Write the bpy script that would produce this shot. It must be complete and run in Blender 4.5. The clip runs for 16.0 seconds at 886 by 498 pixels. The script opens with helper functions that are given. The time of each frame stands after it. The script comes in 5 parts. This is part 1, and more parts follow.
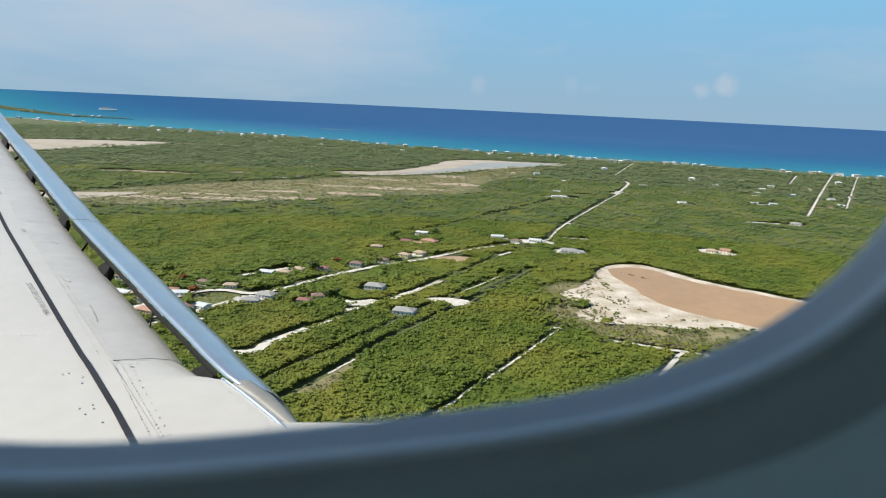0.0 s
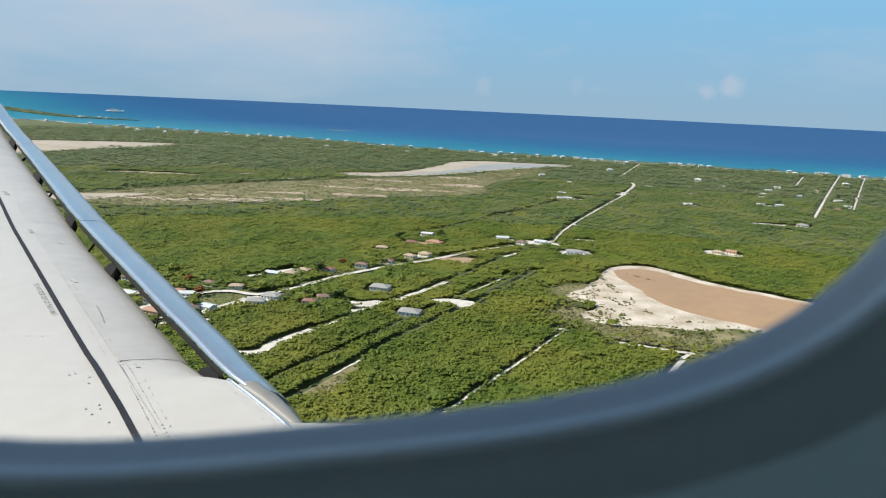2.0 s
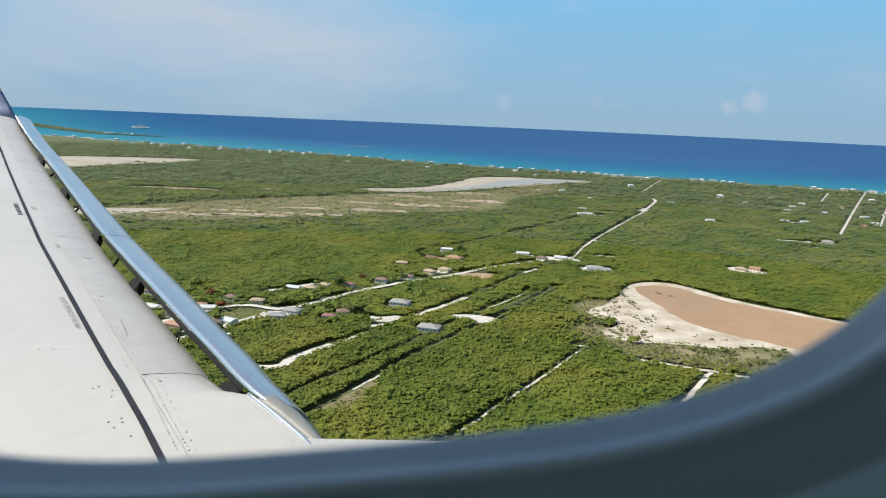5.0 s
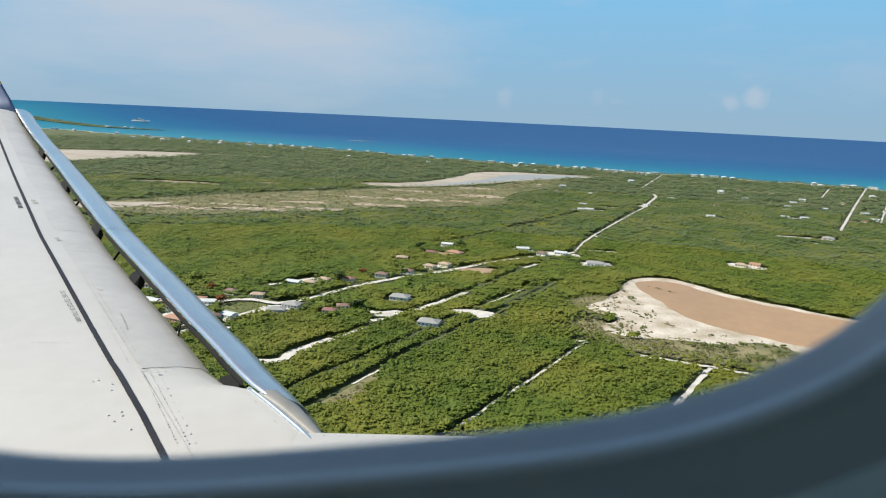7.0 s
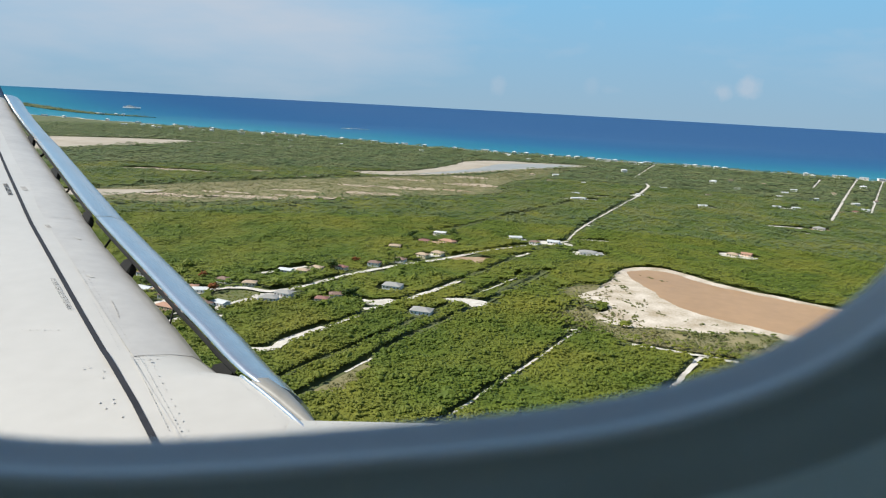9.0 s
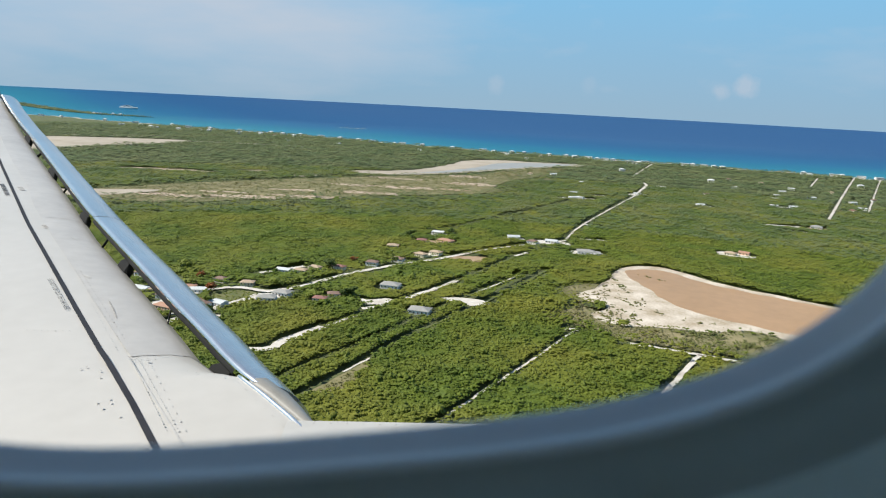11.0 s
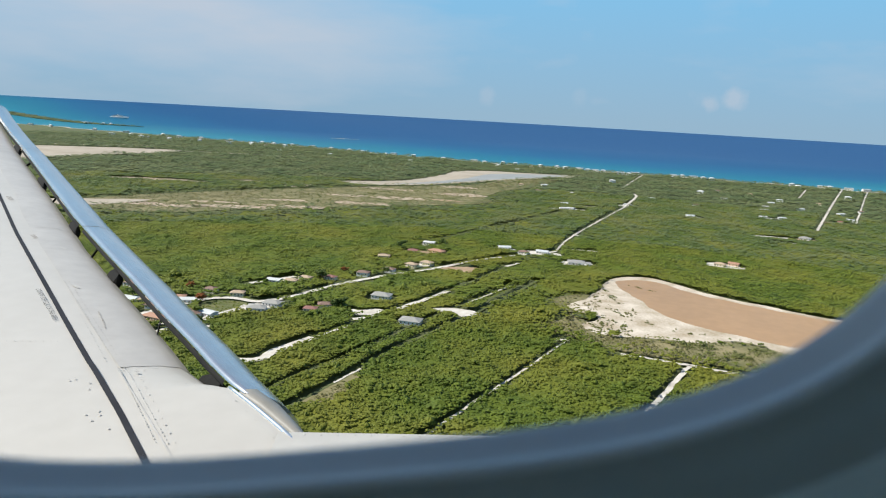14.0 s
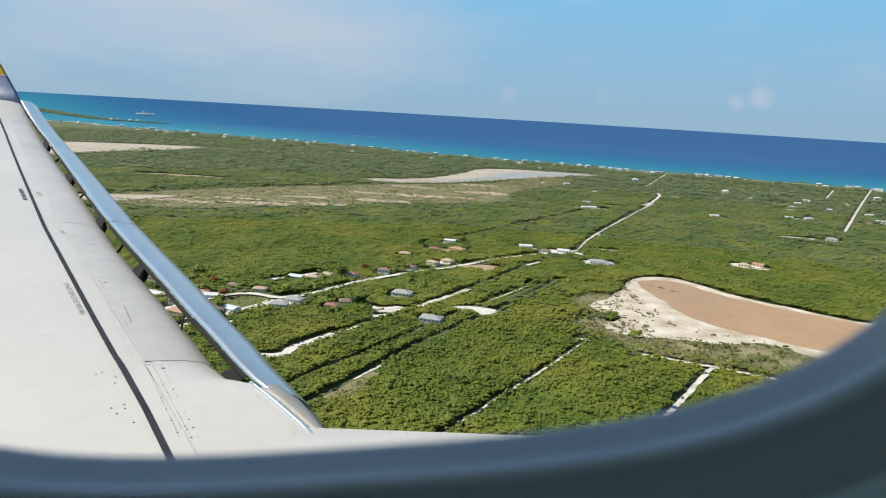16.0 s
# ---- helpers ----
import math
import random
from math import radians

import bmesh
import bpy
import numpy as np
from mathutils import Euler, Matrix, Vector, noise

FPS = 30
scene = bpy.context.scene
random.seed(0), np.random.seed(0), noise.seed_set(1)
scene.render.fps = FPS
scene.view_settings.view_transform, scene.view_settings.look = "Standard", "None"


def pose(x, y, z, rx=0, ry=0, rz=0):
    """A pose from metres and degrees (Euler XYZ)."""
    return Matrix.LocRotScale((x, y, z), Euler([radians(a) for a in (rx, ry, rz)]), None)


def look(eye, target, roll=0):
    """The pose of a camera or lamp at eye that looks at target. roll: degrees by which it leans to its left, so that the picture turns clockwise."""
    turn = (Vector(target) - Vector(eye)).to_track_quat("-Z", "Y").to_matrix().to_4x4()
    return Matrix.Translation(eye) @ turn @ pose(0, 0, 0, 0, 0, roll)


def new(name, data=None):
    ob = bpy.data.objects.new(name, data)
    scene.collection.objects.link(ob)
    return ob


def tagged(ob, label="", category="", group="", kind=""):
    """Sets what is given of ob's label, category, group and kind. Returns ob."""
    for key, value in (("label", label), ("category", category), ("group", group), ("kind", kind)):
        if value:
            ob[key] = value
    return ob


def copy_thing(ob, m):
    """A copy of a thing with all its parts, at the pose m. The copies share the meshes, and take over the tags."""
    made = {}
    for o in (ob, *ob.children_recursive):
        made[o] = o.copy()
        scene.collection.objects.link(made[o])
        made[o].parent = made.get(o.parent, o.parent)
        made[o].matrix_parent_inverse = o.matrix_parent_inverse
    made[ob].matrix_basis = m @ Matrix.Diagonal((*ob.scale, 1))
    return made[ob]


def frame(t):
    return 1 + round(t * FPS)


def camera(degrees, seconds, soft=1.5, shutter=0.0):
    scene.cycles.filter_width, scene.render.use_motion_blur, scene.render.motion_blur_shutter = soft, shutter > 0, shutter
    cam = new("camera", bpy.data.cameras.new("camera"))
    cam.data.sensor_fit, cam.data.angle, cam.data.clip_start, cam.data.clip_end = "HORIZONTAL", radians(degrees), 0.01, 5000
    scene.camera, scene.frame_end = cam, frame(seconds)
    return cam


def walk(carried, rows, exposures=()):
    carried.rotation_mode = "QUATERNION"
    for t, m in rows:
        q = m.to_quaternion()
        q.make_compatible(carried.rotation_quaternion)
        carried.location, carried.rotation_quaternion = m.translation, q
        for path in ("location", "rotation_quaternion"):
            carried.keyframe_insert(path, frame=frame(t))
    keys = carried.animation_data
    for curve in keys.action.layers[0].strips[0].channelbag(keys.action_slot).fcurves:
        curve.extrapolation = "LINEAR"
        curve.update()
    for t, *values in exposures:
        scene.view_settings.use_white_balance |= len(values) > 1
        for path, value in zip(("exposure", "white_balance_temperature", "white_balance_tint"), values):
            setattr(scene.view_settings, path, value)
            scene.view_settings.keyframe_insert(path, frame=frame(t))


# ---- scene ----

# The airliner is the place at rest: it hangs where it is over the island while the hand-held camera turns in its window.
EYE = Vector((229.0, -732.0, 156.0))
cam = camera(65.3, 16.0, soft=1.12)
cam.data.dof.use_dof = True
cam.data.dof.focus_distance = 5.5
cam.data.dof.aperture_fstop = 9.0
# seconds, heading to the left of +y, pitch, roll, and the shift of the hand ahead, outboard and up, in millimetres
PATH = [
    (0.0, 11.34, -12.53, 2.37, 1.9, 0, -3.2), (0.5, 10.86, -12.50, 2.65, 1.4, 0, -3.8), (1.0, 11.45, -12.48, 2.50, -0.2, 0, -3.1),
    (1.5, 11.28, -12.52, 2.39, 2.3, 0, -3.7), (2.0, 11.79, -12.45, 2.32, 1.4, 0, -4.1), (2.5, 11.62, -12.47, 2.28, 0.9, 0, -3.7),
    (3.0, 12.05, -11.58, 2.28, 0.5, 0, -2.5), (3.5, 12.31, -10.93, 2.12, -1.4, 0, -3.1), (4.0, 13.41, -10.83, 2.02, 0.9, 0, -2.8),
    (6.5, 13.48, -11.94, 2.31, 0.4, 0, -1.2), (7.0, 13.51, -11.66, 2.40, -0.4, 0, -0.9), (7.5, 12.39, -12.32, 2.60, 2.2, 0, 0.3),
    (8.0, 12.62, -12.58, 2.59, -2.7, 0, -2.5), (8.5, 12.12, -12.69, 2.79, -1.8, 0, -2.5), (9.0, 12.86, -12.56, 2.72, -0.5, 0, -2.1),
    (11.5, 12.53, -12.62, 2.59, 1.1, 0, 0.0), (12.0, 11.76, -12.62, 3.06, -0.2, 0, 0.3), (12.5, 11.60, -12.27, 3.12, -0.6, 0, 0.3),
    (13.0, 11.49, -11.65, 3.11, -2.3, 0, 0.7), (13.5, 12.05, -11.43, 2.89, -3.0, 0, 0.0), (14.0, 11.98, -11.70, 2.90, -2.3, 0, 0.0),
    (14.5, 12.51, -12.24, 2.65, -1.8, 0, -0.3), (15.0, 12.11, -13.07, 3.49, 0.6, 0, 4.0), (15.5, 12.20, -12.92, 3.57, -1.6, 0, 4.0),
    (16.0, 13.74, -11.96, 3.04, -2.2, 0, 0.9),
]
HEADING = radians(15.0)
# a slight bank and nose attitude of the whole airliner over the level island
BANK = Matrix.Rotation(radians(0.5), 4, Vector((0.978, 0.208, 0))) @ Matrix.Rotation(radians(0.35), 4, Vector((0.208, -0.978, 0)))
AIR = Matrix.Translation(EYE) @ BANK @ Matrix.Rotation(HEADING, 4, "Z")  # x ahead, y outboard, z up, from the first seat's eye


def aim(yaw, pitch, roll, a, b, c):
    eye = Matrix.Rotation(HEADING, 4, "Z") @ Vector((a / 1000, b / 1000, c / 1000))
    y, p = radians(yaw), radians(pitch)
    return Matrix.Translation(EYE) @ BANK @ look(eye, eye + Vector((-math.sin(y) * math.cos(p), math.cos(y) * math.cos(p), math.sin(p))), roll)


walk(cam, [(t, aim(*rest)) for t, *rest in PATH], exposures=[(0, 0.40)])

# ---- daylight ----
SUN = Vector((-0.70, -0.16, 0.74)).normalized()
world = bpy.data.worlds.new("sky")
scene.world = world
world.use_nodes = True
wn, wl = world.node_tree.nodes, world.node_tree.links
wn.clear()
sky = wn.new("ShaderNodeTexSky")
sky.sky_type, sky.sun_disc = "NISHITA", False
sky.sun_elevation, sky.sun_rotation = math.asin(SUN.z), math.atan2(SUN.x, SUN.y)
sky.altitude, sky.air_density, sky.dust_density, sky.ozone_density = 0, 1.0, 0.05, 3.0
back, wout = wn.new("ShaderNodeBackground"), wn.new("ShaderNodeOutputWorld")
back.inputs["Strength"].default_value = 0.085
coord, stretch = wn.new("ShaderNodeTexCoord"), wn.new("ShaderNodeMapping")
stretch.inputs["Scale"].default_value = (2.2, 2.2, 9.0)
stretch.inputs["Location"].default_value = (3.1, 0.4, 0.3)
veil = wn.new("ShaderNodeTexNoise")
veil.inputs["Scale"].default_value, veil.inputs["Detail"].default_value, veil.inputs["Roughness"].default_value = 1.0, 7.0, 0.55
edge = wn.new("ShaderNodeMapRange")
edge.inputs["From Min"].default_value, edge.inputs["From Max"].default_value = 0.40, 0.85
edge.inputs["To Max"].default_value = 0.8
# the veil thickens into a bank low in the north-west
bank, bankdist, bankfall, banked = wn.new("ShaderNodeMapping"), wn.new("ShaderNodeVectorMath"), wn.new("ShaderNodeMapRange"), wn.new("ShaderNodeMath")
bank.vector_type = "POINT"
bank.inputs["Location"].default_value, bank.inputs["Scale"].default_value = (0.60, -0.79, -0.45), (1.0, 1.0, 4.6)
bankdist.operation = "LENGTH"
bankfall.inputs["From Min"].default_value, bankfall.inputs["From Max"].default_value = 0.70, 0.10
bankfall.inputs["To Min"].default_value, bankfall.inputs["To Max"].default_value = -0.16, 0.27
banked.operation = "ADD"
wl.new(coord.outputs["Generated"], bank.inputs["Vector"])
wl.new(bank.outputs["Vector"], bankdist.inputs[0])
wl.new(bankdist.outputs["Value"], bankfall.inputs["Value"])
wl.new(veil.outputs["Fac"], banked.inputs[0])
wl.new(bankfall.outputs["Result"], banked.inputs[1])
puffmap, puff, puffedge = wn.new("ShaderNodeMapping"), wn.new("ShaderNodeTexNoise"), wn.new("ShaderNodeMapRange")
puffmap.inputs["Scale"].default_value = (11.0, 11.0, 22.0)
puff.inputs["Scale"].default_value, puff.inputs["Detail"].default_value = 1.0, 5.0
puffedge.inputs["From Min"].default_value, puffedge.inputs["From Max"].default_value, puffedge.inputs["To Max"].default_value = 0.60, 0.74, 0.16
both = wn.new("ShaderNodeMath")
both.operation = "MAXIMUM"
mixsky = wn.new("ShaderNodeMix")
mixsky.data_type = "RGBA"
mixsky.inputs["B"].default_value = (5.0, 5.4, 6.1, 1)
wl.new(coord.outputs["Generated"], stretch.inputs["Vector"])
wl.new(stretch.outputs["Vector"], veil.inputs["Vector"])
wl.new(banked.outputs["Value"], edge.inputs["Value"])
wl.new(coord.outputs["Generated"], puffmap.inputs["Vector"])
wl.new(puffmap.outputs["Vector"], puff.inputs["Vector"])
wl.new(puff.outputs["Fac"], puffedge.inputs["Value"])
wl.new(edge.outputs["Result"], both.inputs[0])
wl.new(puffedge.outputs["Result"], both.inputs[1])
# a few small cumulus heads low over the sea: direction, breadth, density
ragged = wn.new("ShaderNodeTexNoise")
ragged.inputs["Scale"].default_value, ragged.inputs["Detail"].default_value = 55.0, 4.0
wl.new(coord.outputs["Generated"], ragged.inputs["Vector"])
top_cover = both
for centre, breadth, dense in (((0.170, 0.985, 0.038), 0.014, 0.46), ((0.139, 0.990, 0.031), 0.011, 0.38), ((-0.158, 0.987, 0.026), 0.012, 0.22), ((-0.394, 0.919, 0.028), 0.016, 0.25), ((-0.03, 0.999, 0.030), 0.012, 0.12)):
    away, fall, torn, cover, more = wn.new("ShaderNodeVectorMath"), wn.new("ShaderNodeMapRange"), wn.new("ShaderNodeMath"), wn.new("ShaderNodeMapRange"), wn.new("ShaderNodeMath")
    away.operation, torn.operation, more.operation = "DISTANCE", "ADD", "MAXIMUM"
    away.inputs[1].default_value = centre
    fall.inputs["From Min"].default_value, fall.inputs["From Max"].default_value = breadth * 1.6, 0.0
    cover.inputs["From Min"].default_value, cover.inputs["From Max"].default_value, cover.inputs["To Max"].default_value = 0.72, 1.25, dense
    wl.new(coord.outputs["Generated"], away.inputs[0])
    wl.new(away.outputs["Value"], fall.inputs["Value"])
    wl.new(fall.outputs["Result"], torn.inputs[0])
    wl.new(ragged.outputs["Fac"], torn.inputs[1])
    wl.new(torn.outputs["Value"], cover.inputs["Value"])
    wl.new(cover.outputs["Result"], more.inputs[0])
    wl.new(top_cover.outputs["Value"], more.inputs[1])
    top_cover = more
wl.new(top_cover.outputs["Value"], mixsky.inputs["Factor"])
# marine haze: a blue-white layer low over the whole horizon
sep, low, hazefac, haze = wn.new("ShaderNodeSeparateXYZ"), wn.new("ShaderNodeValToRGB"), wn.new("ShaderNodeMapRange"), wn.new("ShaderNodeMix")
haze.data_type = "RGBA"
hazefac.inputs["From Min"].default_value, hazefac.inputs["From Max"].default_value = 0.55, 0.16
low.color_ramp.elements[0].position, low.color_ramp.elements[0].color = 0.0, (2.75, 4.22, 5.5, 1)
low.color_ramp.elements[1].position, low.color_ramp.elements[1].color = 0.16, (2.1, 4.7, 7.1, 1)
wl.new(coord.outputs["Generated"], sep.inputs[0])
wl.new(sep.outputs["Z"], low.inputs["Fac"])
wl.new(sep.outputs["Z"], hazefac.inputs["Value"])
wl.new(hazefac.outputs["Result"], haze.inputs["Factor"])
wl.new(sky.outputs["Color"], haze.inputs["A"])
wl.new(low.outputs["Color"], haze.inputs["B"])
wl.new(haze.outputs["Result"], mixsky.inputs["A"])
wl.new(mixsky.outputs["Result"], back.inputs["Color"])
wl.new(back.outputs["Background"], wout.inputs["Surface"])
lamp = bpy.data.lights.new("sun", "SUN")
lamp.energy, lamp.angle, lamp.color = 4.6, radians(0.53), (1.0, 0.95, 0.86)
sun = new("sun", lamp)
sun.matrix_world = look(SUN * 100, (0, 0, 0))


# ---- materials ----
def nodes_of(name):
    m = bpy.data.materials.new(name)
    m.use_nodes = True
    return m, m.node_tree.nodes, m.node_tree.links, m.node_tree.nodes["Principled BSDF"]


def plain(name, dark, light, scale=2.0, rough=0.6, metal=0.0, bump=0.0, bump_scale=None, spec=0.5, fine=None):
    """Two tones mixed by noise of that size (per metre), a finer noise over it, and a relief."""
    m, n, l, b = nodes_of(name)
    at = n.new("ShaderNodeTexCoord")
    big, small, mix, add = n.new("ShaderNodeTexNoise"), n.new("ShaderNodeTexNoise"), n.new("ShaderNodeMix"), n.new("ShaderNodeMath")
    big.inputs["Scale"].default_value, big.inputs["Detail"].default_value = scale, 4.0
    small.inputs["Scale"].default_value, small.inputs["Detail"].default_value = fine or scale * 9, 3.0
    add.operation = "MULTIPLY_ADD"
    add.inputs[1].default_value = 0.5
    mix.data_type = "RGBA"
    mix.inputs["A"].default_value, mix.inputs["B"].default_value = (*dark, 1), (*light, 1)
    spread = n.new("ShaderNodeMapRange")
    spread.inputs["From Min"].default_value, spread.inputs["From Max"].default_value = 0.5, 1.0
    for t in (big, small):
        l.new(at.outputs["Object"], t.inputs["Vector"])
    l.new(small.outputs["Fac"], add.inputs[0])
    l.new(big.outputs["Fac"], add.inputs[2])
    l.new(add.outputs["Value"], spread.inputs["Value"])
    l.new(spread.outputs["Result"], mix.inputs["Factor"])
    l.new(mix.outputs["Result"], b.inputs["Base Color"])
    b.inputs["Roughness"].default_value, b.inputs["Metallic"].default_value = rough, metal
    b.inputs["Specular IOR Level"].default_value = spec
    if bump:
        r = n.new("ShaderNodeBump")
        r.inputs["Strength"].default_value, r.inputs["Distance"].default_value = min(1.0, bump * 4), bump
        tex = small
        if bump_scale:
            tex = n.new("ShaderNodeTexNoise")
            tex.inputs["Scale"].default_value, tex.inputs["Detail"].default_value = bump_scale, 4.0
            l.new(at.outputs["Object"], tex.inputs["Vector"])
        l.new(tex.outputs["Fac"], r.inputs["Height"])
        l.new(r.outputs["Normal"], b.inputs["Normal"])
    return m


def foliage(name, deep, fresh, olive):
    """Leaves: every crown its own tone, broad patches of olive, a leafy grain and relief."""
    m, n, l, b = nodes_of(name)
    geo, at = n.new("ShaderNodeNewGeometry"), n.new("ShaderNodeTexCoord")
    tone, patch, grain = n.new("ShaderNodeMix"), n.new("ShaderNodeMix"), n.new("ShaderNodeMix")
    for k in (tone, patch, grain):
        k.data_type = "RGBA"
    tone.inputs["A"].default_value, tone.inputs["B"].default_value = (*deep, 1), (*fresh, 1)
    patch.inputs["B"].default_value = (*olive, 1)
    wide, fine = n.new("ShaderNodeTexNoise"), n.new("ShaderNodeTexNoise")
    wide.inputs["Scale"].default_value, wide.inputs["Detail"].default_value = 0.012, 5.0
    fine.inputs["Scale"].default_value, fine.inputs["Detail"].default_value = 1.1, 4.0
    reach = n.new("ShaderNodeMapRange")
    reach.inputs["From Min"].default_value, reach.inputs["From Max"].default_value, reach.inputs["To Max"].default_value = 0.42, 0.66, 0.85
    grain.blend_type = "MULTIPLY"
    grain.inputs["Factor"].default_value = 0.5
    shade = n.new("ShaderNodeValToRGB")
    shade.color_ramp.elements[0].position, shade.color_ramp.elements[0].color = 0.36, (0.66, 0.70, 0.60, 1)
    shade.color_ramp.elements[1].position, shade.color_ramp.elements[1].color = 0.64, (1.35, 1.3, 1.15, 1)
    for t in (wide, fine):
        l.new(at.outputs["Object"], t.inputs["Vector"])
    stand, half = n.new("ShaderNodeTexNoise"), n.new("ShaderNodeMath")
    stand.inputs["Scale"].default_value, stand.inputs["Detail"].default_value = 0.10, 5.0
    spread = n.new("ShaderNodeMapRange")
    spread.inputs["From Min"].default_value, spread.inputs["From Max"].default_value, spread.inputs["To Max"].default_value = 0.34, 0.66, 0.75
    half.operation, half.inputs[1].default_value = "MULTIPLY_ADD", 0.20
    l.new(at.outputs["Object"], stand.inputs["Vector"])
    l.new(stand.outputs["Fac"], spread.inputs["Value"])
    l.new(geo.outputs["Random Per Island"], half.inputs[0])
    l.new(spread.outputs["Result"], half.inputs[2])
    l.new(half.outputs["Value"], tone.inputs["Factor"])
    l.new(wide.outputs["Fac"], reach.inputs["Value"])
    l.new(reach.outputs["Result"], patch.inputs["Factor"])
    l.new(tone.outputs["Result"], patch.inputs["A"])
    l.new(patch.outputs["Result"], grain.inputs["A"])
    l.new(fine.outputs["Fac"], shade.inputs["Fac"])
    l.new(shade.outputs["Color"], grain.inputs["B"])
    l.new(grain.outputs["Result"], b.inputs["Base Color"])
    b.inputs["Roughness"].default_value, b.inputs["Specular IOR Level"].default_value = 0.65, 0.25
    r = n.new("ShaderNodeBump")
    r.inputs["Strength"].default_value, r.inputs["Distance"].default_value = 0.6, 0.5
    l.new(fine.outputs["Fac"], r.inputs["Height"])
    l.new(r.outputs["Normal"], b.inputs["Normal"])
    thin, blend, end = n.new("ShaderNodeBsdfTranslucent"), n.new("ShaderNodeMixShader"), n["Material Output"]
    blend.inputs["Fac"].default_value = 0.30
    l.new(grain.outputs["Result"], thin.inputs["Color"])
    l.new(r.outputs["Normal"], thin.inputs["Normal"])
    l.new(b.outputs["BSDF"], blend.inputs[1])
    l.new(thin.outputs["BSDF"], blend.inputs[2])
    l.new(blend.outputs["Shader"], end.inputs["Surface"])
    return m


def sea_water():
    """Shallows over white sand off the beach, deep blue beyond; the depth follows the distance from the shore. The far
    end is paled for haze.
    """
    m, n, l, b = nodes_of("sea_water")
    at, split = n.new("ShaderNodeTexCoord"), n.new("ShaderNodeSeparateXYZ")
    l.new(at.outputs["Object"], split.inputs[0])
    west = n.new("ShaderNodeMath")
    west.operation, west.inputs[1].default_value = "MINIMUM", 300.0
    l.new(split.outputs["X"], west.inputs[0])
    off = n.new("ShaderNodeMath")
    off.operation, off.inputs[1].default_value = "MULTIPLY_ADD", 0.26
    l.new(west.outputs[0], off.inputs[0])
    l.new(split.outputs["Y"], off.inputs[2])
    swirl = n.new("ShaderNodeTexNoise")
    swirl.inputs["Scale"].default_value, swirl.inputs["Detail"].default_value = 0.0022, 5.0
    l.new(at.outputs["Object"], swirl.inputs["Vector"])
    wob = n.new("ShaderNodeMath")
    wob.operation, wob.inputs[1].default_value = "MULTIPLY_ADD", 520.0
    l.new(swirl.outputs["Fac"], wob.inputs[0])
    l.new(off.outputs[0], wob.inputs[2])
    span = n.new("ShaderNodeMapRange")
    span.inputs["From Min"].default_value, span.inputs["From Max"].default_value = 1760.0, 3500.0
    l.new(wob.outputs[0], span.inputs["Value"])
    ramp = n.new("ShaderNodeValToRGB")
    el = ramp.color_ramp.elements
    el[0].position, el[0].color = 0.0, (0.014, 0.185, 0.250, 1)
    # farthest colour is lighter and greyer: horizon haze painted into the water
    el[1].position, el[1].color = 1.0, (0.020, 0.076, 0.188, 1)
    for p, c in ((0.16, (0.006, 0.140, 0.215, 1)), (0.36, (0.004, 0.095, 0.205, 1)), (0.6, (0.006, 0.068, 0.182, 1))):
        e = el.new(p)
        e.color = c
    l.new(span.outputs["Result"], ramp.inputs["Fac"])
    l.new(ramp.outputs["Color"], b.inputs["Base Color"])
    b.inputs["Roughness"].default_value, b.inputs["Specular IOR Level"].default_value = 0.42, 0.13
    wave, r = n.new("ShaderNodeTexNoise"), n.new("ShaderNodeBump")
    wave.inputs["Scale"].default_value, wave.inputs["Detail"].default_value = 0.08, 6.0
    r.inputs["Strength"].default_value, r.inputs["Distance"].default_value = 0.5, 0.8
    l.new(at.outputs["Object"], wave.inputs["Vector"])
    l.new(wave.outputs["Fac"], r.inputs["Height"])
    l.new(r.outputs["Normal"], b.inputs["Normal"])
    return m


M_SEA = sea_water()
M_LAND = plain("undergrowth", (0.05, 0.070, 0.018), (0.13, 0.145, 0.050), 0.03, 0.9, bump=0.3, bump_scale=0.5, fine=0.35)
M_SCRUB = plain("dry_scrub", (0.12, 0.125, 0.045), (0.29, 0.245, 0.125), 0.035, 0.9, bump=0.2, bump_scale=0.6, fine=0.4)
M_SAND = plain("salt_sand", (0.36, 0.29, 0.19), (0.68, 0.61, 0.51), 0.05, 0.9, bump=0.05, fine=0.6)
M_MARL = plain("white_marl", (0.48, 0.44, 0.37), (0.70, 0.67, 0.60), 0.12, 0.9, bump=0.05, fine=0.9)
M_MUD = plain("bare_pinkish_mud", (0.36, 0.27, 0.19), (0.56, 0.45, 0.34), 0.08, 0.9, bump=0.05, fine=0.5)
M_GRASS = plain("mown_grass", (0.075, 0.105, 0.025), (0.16, 0.155, 0.055), 0.08, 0.9, bump=0.1, fine=0.9)
M_EARTH = plain("bare_earth", (0.30, 0.20, 0.12), (0.45, 0.33, 0.21), 0.1, 0.9, bump=0.05, fine=0.8)
M_POOL = plain("grey_salt_water", (0.29, 0.285, 0.25), (0.37, 0.36, 0.32), 0.01, 0.4, fine=0.05, spec=0.3)
M_LAKE = plain("silty_water", (0.33, 0.203, 0.100), (0.44, 0.27, 0.135), 0.007, 0.30, spec=0.09, fine=0.12)
M_PAN = plain("salt_pan_crust", (0.35, 0.305, 0.235), (0.46, 0.405, 0.325), 0.012, 0.8, fine=0.06, spec=0.15)
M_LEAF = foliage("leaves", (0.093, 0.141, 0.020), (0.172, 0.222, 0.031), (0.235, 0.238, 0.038))
